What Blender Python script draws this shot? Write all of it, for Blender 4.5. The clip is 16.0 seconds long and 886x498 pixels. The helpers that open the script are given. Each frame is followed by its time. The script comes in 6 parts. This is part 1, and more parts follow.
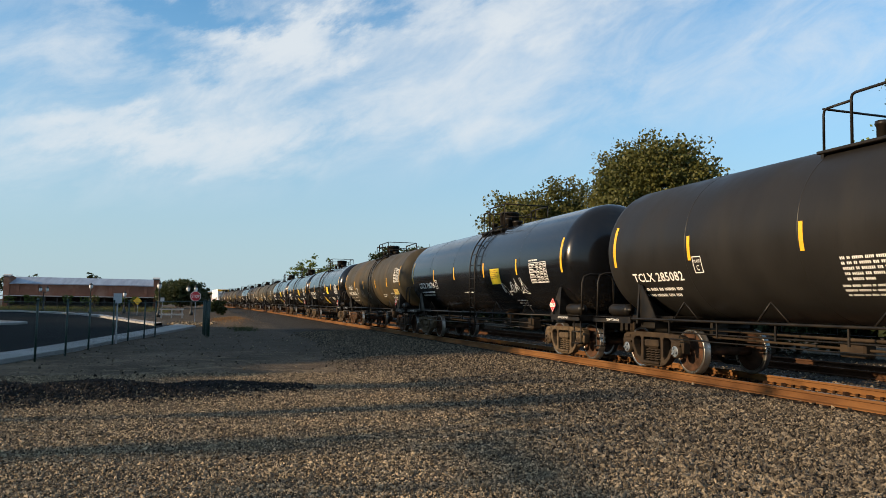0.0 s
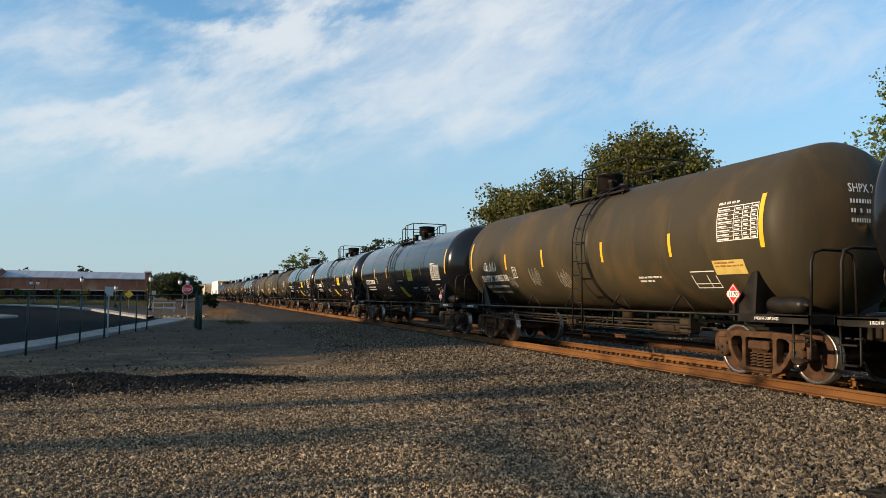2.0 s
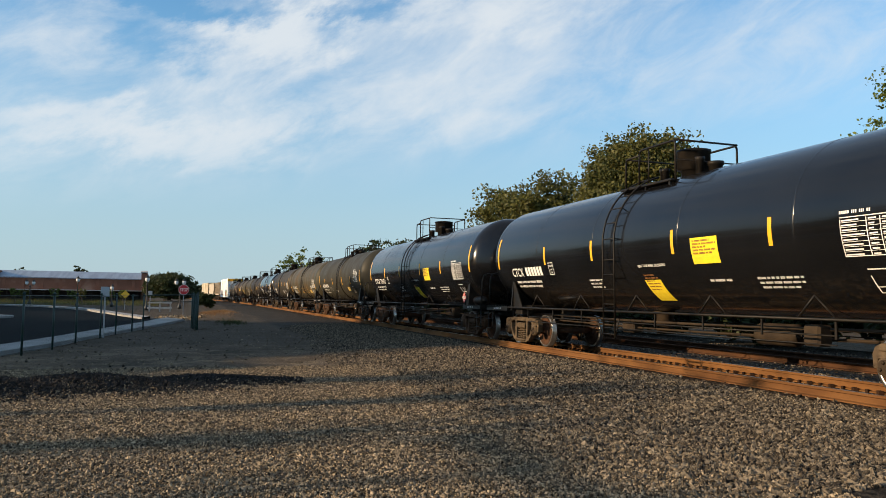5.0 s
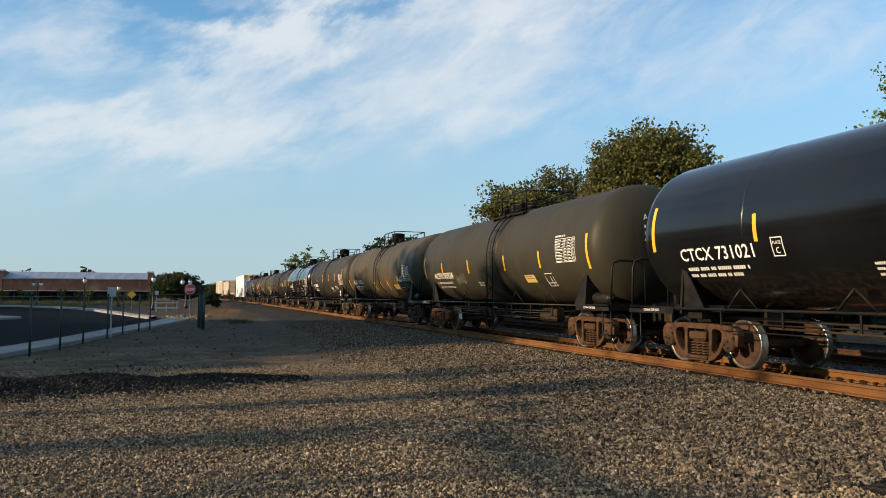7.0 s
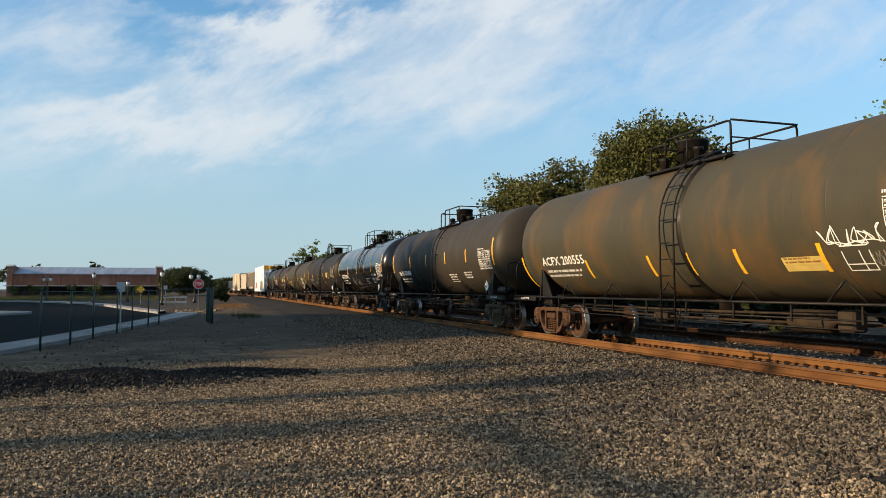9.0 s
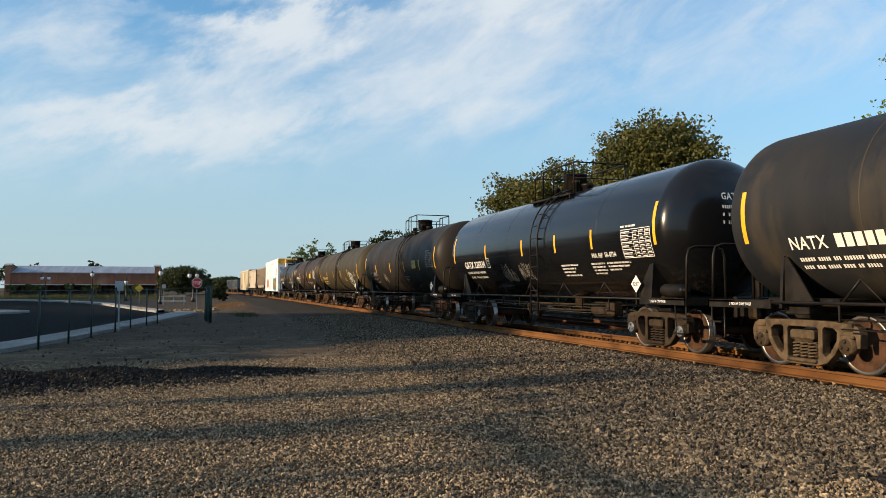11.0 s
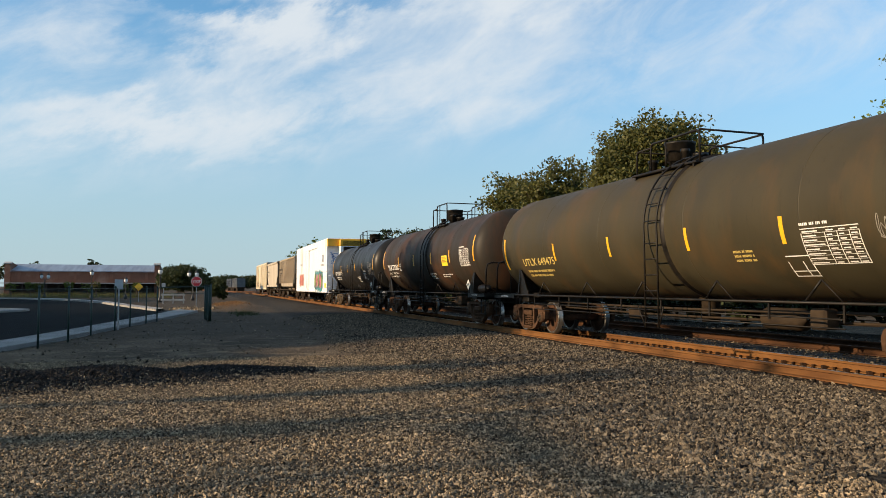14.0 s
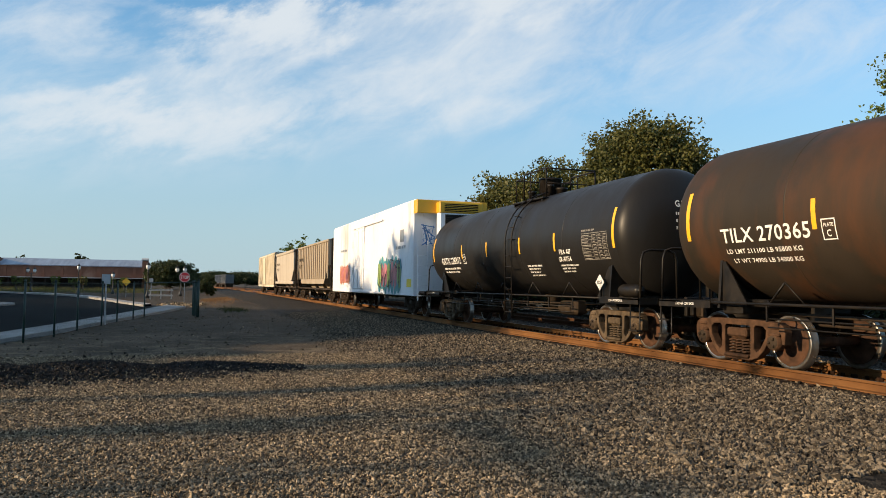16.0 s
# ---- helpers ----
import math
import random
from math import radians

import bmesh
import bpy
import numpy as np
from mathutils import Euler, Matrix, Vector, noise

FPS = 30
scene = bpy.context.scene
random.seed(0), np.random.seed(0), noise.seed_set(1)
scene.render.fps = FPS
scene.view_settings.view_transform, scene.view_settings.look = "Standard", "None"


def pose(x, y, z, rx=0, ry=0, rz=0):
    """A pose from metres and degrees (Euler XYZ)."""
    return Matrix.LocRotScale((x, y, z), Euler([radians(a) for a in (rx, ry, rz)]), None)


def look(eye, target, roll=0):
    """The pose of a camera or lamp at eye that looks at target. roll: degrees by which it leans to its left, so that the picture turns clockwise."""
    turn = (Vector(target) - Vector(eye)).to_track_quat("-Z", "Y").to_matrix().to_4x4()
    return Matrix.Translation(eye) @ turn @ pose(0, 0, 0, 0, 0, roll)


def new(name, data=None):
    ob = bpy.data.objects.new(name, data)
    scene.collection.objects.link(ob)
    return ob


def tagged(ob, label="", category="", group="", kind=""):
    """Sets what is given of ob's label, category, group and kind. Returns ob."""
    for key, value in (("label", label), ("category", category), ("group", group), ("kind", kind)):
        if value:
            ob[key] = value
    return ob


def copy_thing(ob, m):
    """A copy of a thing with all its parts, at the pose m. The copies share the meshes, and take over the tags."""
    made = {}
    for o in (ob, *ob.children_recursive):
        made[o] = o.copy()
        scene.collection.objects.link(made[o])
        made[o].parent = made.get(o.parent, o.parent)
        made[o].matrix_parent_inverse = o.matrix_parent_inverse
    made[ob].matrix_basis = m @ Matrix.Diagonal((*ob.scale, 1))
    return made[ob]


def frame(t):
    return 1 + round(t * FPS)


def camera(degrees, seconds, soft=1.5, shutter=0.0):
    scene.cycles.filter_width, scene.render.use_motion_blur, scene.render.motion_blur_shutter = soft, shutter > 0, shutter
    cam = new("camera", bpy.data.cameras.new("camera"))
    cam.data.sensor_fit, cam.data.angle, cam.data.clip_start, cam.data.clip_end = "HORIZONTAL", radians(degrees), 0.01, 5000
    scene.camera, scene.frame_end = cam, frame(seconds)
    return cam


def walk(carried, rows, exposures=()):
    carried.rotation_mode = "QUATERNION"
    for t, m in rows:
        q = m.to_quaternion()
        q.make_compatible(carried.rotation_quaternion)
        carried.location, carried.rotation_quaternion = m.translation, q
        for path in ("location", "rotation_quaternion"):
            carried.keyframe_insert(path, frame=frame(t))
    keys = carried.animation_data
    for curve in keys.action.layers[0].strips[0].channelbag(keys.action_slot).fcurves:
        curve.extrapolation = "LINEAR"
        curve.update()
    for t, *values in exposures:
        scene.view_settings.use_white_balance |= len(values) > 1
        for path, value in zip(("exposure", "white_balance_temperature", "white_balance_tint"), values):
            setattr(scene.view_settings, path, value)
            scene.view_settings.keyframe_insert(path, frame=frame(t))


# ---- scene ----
# ---- camera ----
cam = camera(62.0, 16.0, soft=0.5)
EYE = 1.66          # height of the lens above the gravel
RZ = 0.32           # top of rail above the gravel
TX = 10.44          # centre line of the main track
PATH = [(0.0, 94.33, -0.828, -18.163), (0.5, 94.134, -0.852, -17.971), (1.0, 93.892, -0.778, -18.051),
        (1.5, 93.692, -0.733, -18.356), (2.0, 93.757, -0.681, -18.739), (2.5, 93.854, -0.548, -18.929),
        (3.0, 94.01, -0.718, -19.024), (3.5, 93.997, -0.706, -18.952), (4.0, 93.873, -0.8, -19.008),
        (6.5, 93.732, -0.522, -18.73), (7.0, 93.585, -0.219, -18.554), (7.5, 93.336, -0.195, -18.56),
        (8.0, 93.201, -0.113, -18.392), (8.5, 93.106, -0.005, -18.121), (9.0, 93.065, 0.057, -17.966),
        (11.5, 92.981, -0.03, -18.182), (12.0, 92.963, -0.057, -18.294), (12.5, 92.967, -0.055, -18.21),
        (13.0, 92.966, -0.027, -18.054), (13.5, 92.973, -0.019, -18.108), (14.0, 92.932, -0.094, -18.103),
        (14.5, 92.905, -0.09, -18.125), (15.0, 92.943, -0.144, -18.103), (15.5, 92.914, -0.38, -18.554),
        (16.0, 92.833, -0.754, -18.938)]
walk(cam, [(t, pose(0, 0, EYE, rx, ry, rz)) for t, rx, ry, rz in PATH], exposures=[(0.0, 0.4), (16.0, 0.4)])

# ---- sky and sun ----
SUN_EL, SUN_AZ = 16.0, 268.0     # degrees; azimuth clockwise from +y


def nodes_of(tree):
    tree.nodes.clear()
    return tree.nodes, tree.links


def add(ns, kind, **kw):
    n = ns.new(kind)
    for k, v in kw.items():
        if k == "op":
            n.operation = v
        elif k == "ins":
            for i, val in v.items():
                n.inputs[i].default_value = val
    return n


def build_world():
    w = bpy.data.worlds.new("sky")
    scene.world = w
    w.use_nodes = True
    ns, ln = nodes_of(w.node_tree)
    sky = ns.new("ShaderNodeTexSky")
    sky.sky_type = "NISHITA"
    sky.sun_disc = False
    sky.sun_elevation, sky.sun_rotation = radians(SUN_EL), radians(SUN_AZ)
    sky.air_density, sky.dust_density, sky.ozone_density = 1.0, 0.1, 2.5
    tc = ns.new("ShaderNodeTexCoord")
    sep = ns.new("ShaderNodeSeparateXYZ")
    ln.new(tc.outputs["Generated"], sep.inputs[0])

    def m(op, a, b=None):
        n = ns.new("ShaderNodeMath")
        n.operation = op
        for i, v in enumerate((a, b)):
            if v is None:
                continue
            if isinstance(v, (int, float)):
                n.inputs[i].default_value = v
            else:
                ln.new(v, n.inputs[i])
        return n.outputs[0]
    X, Y, Z = sep.outputs[0], sep.outputs[1], sep.outputs[2]
    azi = m("ARCTAN2", X, Y)
    ele = m("ARCSINE", Z)
    run = m("SUBTRACT", ele, m("MULTIPLY", azi, 0.36))     # streaks climb towards the east
    comb = ns.new("ShaderNodeCombineXYZ")
    ln.new(azi, comb.inputs[0])
    ln.new(m("MULTIPLY", run, 1.9), comb.inputs[1])
    mp = ns.new("ShaderNodeMapping")
    mp.inputs["Location"].default_value = CLOUD_SHIFT
    ln.new(comb.outputs[0], mp.inputs[0])

    def noi(scale, detail, rough, dist):
        n = ns.new("ShaderNodeTexNoise")
        n.inputs["Scale"].default_value, n.inputs["Detail"].default_value = scale, detail
        n.inputs["Roughness"].default_value, n.inputs["Distortion"].default_value = rough, dist
        ln.new(mp.outputs[0], n.inputs["Vector"])
        return n.outputs["Fac"]

    def smooth(v, a, b):
        n = ns.new("ShaderNodeMapRange")
        n.interpolation_type = "SMOOTHSTEP"
        n.inputs["From Min"].default_value, n.inputs["From Max"].default_value = a, b
        ln.new(v, n.inputs["Value"])
        return n.outputs[0]

    def blend(f, a, b):
        n = ns.new("ShaderNodeMix")
        n.data_type = "RGBA"
        for key, v in (("Factor", f), ("A", a), ("B", b)):
            if isinstance(v, tuple):
                n.inputs[key].default_value = v
            else:
                ln.new(v, n.inputs[key])
        return n.outputs["Result"]
    # cloud masses and clear gaps, frayed by a slow warp
    flat = ns.new("ShaderNodeCombineXYZ")
    ln.new(azi, flat.inputs[0])
    ln.new(ele, flat.inputs[1])
    wn = ns.new("ShaderNodeTexNoise")
    wn.inputs["Scale"].default_value, wn.inputs["Detail"].default_value, wn.inputs["Roughness"].default_value = 7.0, 6, 0.6
    ln.new(mp.outputs[0], wn.inputs["Vector"])
    warp = ns.new("ShaderNodeVectorMath")
    warp.operation = "MULTIPLY_ADD"
    warp.inputs[1].default_value = (0.34, 0.2, 0.0)
    ln.new(wn.outputs["Color"], warp.inputs[0])
    ln.new(flat.outputs[0], warp.inputs[2])
    dens = m("ADD", m("MULTIPLY", noi(3.0, 3, 0.5, 0.3), 0.42), m("MULTIPLY", noi(8.5, 10, 0.66, 0.5), 0.6))
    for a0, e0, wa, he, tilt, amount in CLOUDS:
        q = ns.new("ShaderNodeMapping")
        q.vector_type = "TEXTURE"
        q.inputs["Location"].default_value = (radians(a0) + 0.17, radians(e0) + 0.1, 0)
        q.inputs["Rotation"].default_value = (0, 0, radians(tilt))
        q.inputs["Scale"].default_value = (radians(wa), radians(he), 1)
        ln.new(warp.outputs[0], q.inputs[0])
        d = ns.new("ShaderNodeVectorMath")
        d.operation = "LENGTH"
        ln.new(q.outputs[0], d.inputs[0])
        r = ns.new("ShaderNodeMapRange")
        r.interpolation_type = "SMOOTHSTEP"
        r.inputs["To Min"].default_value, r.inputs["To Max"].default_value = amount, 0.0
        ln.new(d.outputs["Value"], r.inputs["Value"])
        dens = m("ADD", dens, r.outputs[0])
    edge = m("SUBTRACT", ele, m("MULTIPLY", azi, 0.12))
    fac = m("MULTIPLY", m("MULTIPLY", smooth(dens, 0.3, 0.92), smooth(edge, 0.1, 0.2)), 0.93)
    hue = ns.new("ShaderNodeHueSaturation")
    hue.inputs["Saturation"].default_value = SKY_SAT
    hue.inputs["Value"].default_value = SKY_VALUE
    ln.new(sky.outputs[0], hue.inputs["Color"])
    veil = m("MULTIPLY", m("SUBTRACT", 1.0, smooth(Z, -0.02, 0.42)), 0.92)
    tint = ns.new("ShaderNodeMix")
    tint.data_type, tint.blend_type = "RGBA", "MULTIPLY"
    tint.inputs["Factor"].default_value = 1.0
    tint.inputs["B"].default_value = SKY_TINT
    ln.new(hue.outputs[0], tint.inputs["A"])
    col = blend(veil, tint.outputs["Result"], HAZE_COL)
    col = blend(fac, col, CLOUD_COL)

    class mix:
        outputs = {"Result": col}
    bg = ns.new("ShaderNodeBackground")
    bg.inputs["Strength"].default_value = SKY_POWER
    ln.new(mix.outputs["Result"], bg.inputs["Color"])
    out = ns.new("ShaderNodeOutputWorld")
    ln.new(bg.outputs[0], out.inputs[0])


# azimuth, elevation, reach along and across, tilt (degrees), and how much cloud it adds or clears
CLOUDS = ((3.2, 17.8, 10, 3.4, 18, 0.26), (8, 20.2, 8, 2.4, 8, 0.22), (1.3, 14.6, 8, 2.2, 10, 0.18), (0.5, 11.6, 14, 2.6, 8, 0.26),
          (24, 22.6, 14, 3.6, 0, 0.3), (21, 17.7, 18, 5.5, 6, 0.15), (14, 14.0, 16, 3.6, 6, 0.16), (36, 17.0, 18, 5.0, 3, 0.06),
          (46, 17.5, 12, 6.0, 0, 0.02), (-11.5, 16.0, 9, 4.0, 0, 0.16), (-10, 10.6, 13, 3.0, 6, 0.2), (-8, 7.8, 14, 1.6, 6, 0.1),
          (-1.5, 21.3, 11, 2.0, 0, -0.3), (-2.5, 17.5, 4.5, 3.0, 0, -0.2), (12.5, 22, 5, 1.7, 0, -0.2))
CLOUD_SHIFT, CLOUD_COL, HAZE_COL = (3.1, 1.7, 0.0), (7.0, 7.5, 7.9, 1), (4.1, 5.2, 5.9, 1)
SKY_POWER, SKY_SAT, SKY_VALUE, SKY_TINT = 0.082, 0.92, 1.75, (0.62, 1.0, 1.12, 1)
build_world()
az, el = radians(SUN_AZ), radians(SUN_EL)
TO_SUN = Vector((math.sin(az) * math.cos(el), math.cos(az) * math.cos(el), math.sin(el)))
sun = new("sun", bpy.data.lights.new("sun", "SUN"))
sun.data.energy, sun.data.angle, sun.data.color = 5.0, radians(0.6), (1.0, 0.74, 0.46)
sun.matrix_world = look(TO_SUN * 200, (0, 0, 0))


# ---- materials ----
def material(name, c1, c2, rough=0.6, metal=0.0, scale=3.0, fine=40.0, bump=0.1, stretch=(1, 1, 1), coat=0.0,
             c3=None, c3_amount=0.5, c3_scale=1.0, rough_var=0.15, island=0.0, spec=0.5, obj_rand=0.0, dist=0.01):
    """Two colours mixed by coarse and fine grain, an optional third in patches, with relief."""
    mt = bpy.data.materials.new(name)
    mt.use_nodes = True
    ns, ln = nodes_of(mt.node_tree)
    tc = ns.new("ShaderNodeTexCoord")
    mp = ns.new("ShaderNodeMapping")
    mp.inputs["Scale"].default_value = stretch
    ln.new(tc.outputs["Object"], mp.inputs[0])

    def noi(s, d, r=0.55):
        n = ns.new("ShaderNodeTexNoise")
        n.inputs["Scale"].default_value, n.inputs["Detail"].default_value, n.inputs["Roughness"].default_value = s, d, r
        ln.new(mp.outputs[0], n.inputs["Vector"])
        return n

    def rng(src, a, b, lo=0.0, hi=1.0):
        n = ns.new("ShaderNodeMapRange")
        for k, v in (("From Min", a), ("From Max", b), ("To Min", lo), ("To Max", hi)):
            n.inputs[k].default_value = v
        ln.new(src, n.inputs["Value"])
        return n.outputs[0]

    def blend(f, a, b):
        n = ns.new("ShaderNodeMix")
        n.data_type = "RGBA"
        for key, v in (("Factor", f), ("A", a), ("B", b)):
            if isinstance(v, (tuple, list)):
                n.inputs[key].default_value = (*v, 1)
            elif isinstance(v, float):
                n.inputs[key].default_value = v
            else:
                ln.new(v, n.inputs[key])
        return n.outputs["Result"]
    n1, n2 = noi(scale, 5), noi(fine, 4, 0.65)
    col = blend(rng(n1.outputs["Fac"], 0.35, 0.65), c1, c2)
    dark = tuple(v * 0.55 for v in c1)
    col = blend(rng(n2.outputs["Fac"], 0.58, 0.8, 0, 0.6), col, dark)
    if c3:
        n3 = noi(c3_scale, 6, 0.6)
        col = blend(rng(n3.outputs["Fac"], 0.62 - 0.22 * c3_amount, 0.72 - 0.12 * c3_amount), col, c3)
    for amount, node, socket in ((island, "ShaderNodeNewGeometry", "Random Per Island"), (obj_rand, "ShaderNodeObjectInfo", "Random")):
        if amount:
            g = ns.new(node)
            h = ns.new("ShaderNodeHueSaturation")
            ln.new(rng(g.outputs[socket], 0, 1, 1 - amount, 1 + amount), h.inputs["Value"])
            ln.new(col, h.inputs["Color"])
            col = h.outputs[0]
    bs = ns.new("ShaderNodeBsdfPrincipled")
    ln.new(col, bs.inputs["Base Color"])
    ln.new(rng(n1.outputs["Fac"], 0.3, 0.7, max(0.02, rough - rough_var), min(1, rough + rough_var)), bs.inputs["Roughness"])
    bs.inputs["Metallic"].default_value = metal
    bs.inputs["Specular IOR Level"].default_value = spec
    bs.inputs["Coat Weight"].default_value, bs.inputs["Coat Roughness"].default_value = coat, 0.06
    if bump:
        b = ns.new("ShaderNodeBump")
        b.inputs["Strength"].default_value, b.inputs["Distance"].default_value = bump, dist
        ln.new(n2.outputs["Fac"], b.inputs["Height"])
        ln.new(b.outputs[0], bs.inputs["Normal"])
    out = ns.new("ShaderNodeOutputMaterial")
    ln.new(bs.outputs[0], out.inputs[0])
    return mt


STREAK = (1.0, 1.0, 0.25)
M = {}
M["steel_black"] = material("black_painted_steel", (0.007, 0.0065, 0.006), (0.018, 0.014, 0.01), 0.5, spec=0.22, scale=4, bump=0.1)
M["steel_dusty"] = material("dusty_brown_steel", (0.028, 0.02, 0.014), (0.05, 0.035, 0.022), 0.75, spec=0.12, scale=5, bump=0.2)
M["cast_tan"] = material("dusty_cast_steel", (0.12, 0.085, 0.052), (0.05, 0.036, 0.023), 0.8, spec=0.12, scale=6, bump=0.25)
M["cast_rust"] = material("rusty_cast_steel", (0.095, 0.05, 0.027), (0.045, 0.026, 0.016), 0.85, spec=0.12, scale=6, bump=0.25)
M["wheel_rust"] = material("rusty_wheel_plate", (0.085, 0.042, 0.024), (0.04, 0.023, 0.015), 0.8, spec=0.12, scale=5, bump=0.2)
M["wheel_tread"] = material("polished_wheel_tread", (0.36, 0.34, 0.31), (0.22, 0.2, 0.18), 0.36, metal=0.9, bump=0.02)
M["bearing_blue"] = material("grey_blue_bearing_cap", (0.16, 0.2, 0.24), (0.1, 0.11, 0.12), 0.5, scale=8)
M["rail_rust"] = material("rusty_rail", (0.19, 0.088, 0.03), (0.1, 0.045, 0.018), 0.85, spec=0.12, scale=2, fine=30, bump=0.2, stretch=(1, 0.3, 1))
M["rail_head"] = material("worn_rail_head", (0.3, 0.24, 0.2), (0.2, 0.13, 0.09), 0.4, metal=0.7, bump=0.02)
M["rail_dark"] = material("dark_rusty_rail", (0.1, 0.045, 0.02), (0.05, 0.026, 0.015), 0.85, spec=0.12, scale=2, fine=30, bump=0.2, stretch=(1, 0.3, 1))
M["clip_dark"] = material("dark_rusty_clips", (0.045, 0.022, 0.012), (0.025, 0.015, 0.01), 0.9, spec=0.1, scale=6, bump=0.2)
M["tie"] = material("weathered_timber", (0.06, 0.042, 0.03), (0.03, 0.024, 0.02), 0.9, spec=0.12, scale=3, fine=25, bump=0.5, obj_rand=0.25)
M["white_paint"] = material("white_lettering", (0.82, 0.81, 0.77), (0.7, 0.68, 0.63), 0.5, scale=6, bump=0)
M["faded_white"] = material("faded_grey_lettering", (0.3, 0.28, 0.24), (0.2, 0.18, 0.15), 0.6, scale=6, bump=0)
M["yellow_tape"] = material("yellow_reflective_tape", (0.85, 0.46, 0.02), (0.75, 0.38, 0.02), 0.4, scale=5, bump=0)
M["yellow_sheet"] = material("yellow_placard", (0.88, 0.68, 0.03), (0.8, 0.58, 0.03), 0.45, scale=5, bump=0)
M["dull_yellow"] = material("faded_yellow_placard", (0.6, 0.45, 0.12), (0.5, 0.36, 0.1), 0.6, scale=5, bump=0)
M["black_ink"] = material("black_ink", (0.02, 0.02, 0.02), (0.03, 0.03, 0.03), 0.6, bump=0)
M["brown_ink"] = material("red_brown_ink", (0.3, 0.12, 0.03), (0.24, 0.1, 0.03), 0.6, bump=0)
M["red_ink"] = material("red_ink", (0.6, 0.03, 0.03), (0.5, 0.03, 0.03), 0.5, bump=0)
# asphalt coloured far below its own tone, to deepen the shade on the street
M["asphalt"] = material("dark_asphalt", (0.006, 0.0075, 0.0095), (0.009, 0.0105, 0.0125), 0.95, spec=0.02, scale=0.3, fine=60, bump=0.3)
M["concrete"] = material("pale_concrete", (0.27, 0.27, 0.26), (0.21, 0.21, 0.2), 0.85, spec=0.12, scale=0.6, fine=30, bump=0.2)
M["kerb"] = material("kerb_concrete", (0.36, 0.35, 0.33), (0.26, 0.25, 0.24), 0.85, spec=0.12, scale=1.0, fine=30, bump=0.2)
M["fence_green"] = material("green_coated_steel", (0.008, 0.036, 0.028), (0.012, 0.028, 0.022), 0.5, bump=0.05)
M["brick"] = material("red_brick", (0.22, 0.105, 0.07), (0.165, 0.08, 0.054), 0.9, spec=0.12, scale=0.4, fine=6, bump=0.4, c3=(0.27, 0.16, 0.115), c3_amount=0.45, c3_scale=0.25)
M["roof_metal"] = material("pale_metal_roof", (0.3, 0.34, 0.4), (0.23, 0.27, 0.33), 0.55, metal=0.4, scale=0.3, stretch=(3, 0.3, 1), bump=0.05)
M["roof_trim"] = material("white_eave_trim", (0.45, 0.43, 0.4), (0.38, 0.36, 0.33), 0.7, bump=0.05)
# dark tone that paints the shade below the depot's canopy on wall and posts
M["dark_opening"] = material("dark_shaded_wall", (0.05, 0.04, 0.035), (0.03, 0.026, 0.025), 0.9, scale=1)
M["lamp_black"] = material("black_lamp_post", (0.015, 0.018, 0.018), (0.025, 0.025, 0.025), 0.5, bump=0.02)
M["lamp_white"] = material("white_lamp_globe", (0.8, 0.8, 0.78), (0.75, 0.75, 0.73), 0.3, bump=0)
M["sign_red"] = material("red_sign_sheeting", (0.5, 0.02, 0.03), (0.42, 0.02, 0.03), 0.5, bump=0)
M["sign_yellow"] = material("yellow_sign_sheeting", (0.8, 0.5, 0.03), (0.7, 0.42, 0.03), 0.5, bump=0)
M["sign_white"] = material("white_sign_sheeting", (0.42, 0.43, 0.44), (0.36, 0.37, 0.38), 0.6, bump=0)
M["galv"] = material("galvanised_steel", (0.4, 0.41, 0.42), (0.3, 0.31, 0.32), 0.5, metal=0.6, bump=0.05)
M["bark"] = material("rough_bark", (0.12, 0.09, 0.065), (0.06, 0.045, 0.035), 0.95, scale=2, fine=12, bump=0.6, stretch=(1, 1, 0.3), dist=0.04)


def leaf_material(name, c1, c2):
    mt = material(name, c1, c2, 0.55, scale=0.35, fine=3, bump=0, island=0.35, spec=0.3)
    nt = mt.node_tree
    bs = next(n for n in nt.nodes if n.type == "BSDF_PRINCIPLED")
    out = next(n for n in nt.nodes if n.type == "OUTPUT_MATERIAL")
    tr = nt.nodes.new("ShaderNodeBsdfTranslucent")
    src = bs.inputs["Base Color"].links[0].from_socket
    nt.links.new(src, tr.inputs["Color"])
    mx = nt.nodes.new("ShaderNodeMixShader")
    mx.inputs[0].default_value = 0.3
    nt.links.new(bs.outputs[0], mx.inputs[1])
    nt.links.new(tr.outputs[0], mx.inputs[2])
    nt.links.new(mx.outputs[0], out.inputs[0])
    return mt


M["leaf_olive"] = leaf_material("olive_leaves", (0.125, 0.118, 0.03), (0.075, 0.08, 0.02))
M["leaf_green"] = leaf_material("green_leaves", (0.13, 0.16, 0.035), (0.085, 0.115, 0.025))
M["leaf_dark"] = leaf_material("dark_green_leaves", (0.05, 0.062, 0.02), (0.03, 0.042, 0.014))
M["leaf_dry"] = leaf_material("dry_grass_blades", (0.24, 0.13, 0.055), (0.16, 0.09, 0.04))
M["stone"] = material("crushed_ballast_stone", (0.188, 0.15, 0.102), (0.042, 0.035, 0.028), 0.9, spec=0.12, scale=9, fine=60, bump=0.3, island=0.85)
M["stone_dark"] = material("dark_ballast_stone", (0.034, 0.031, 0.028), (0.013, 0.012, 0.012), 0.9, spec=0.12, scale=9, fine=60, bump=0.3, island=0.5)
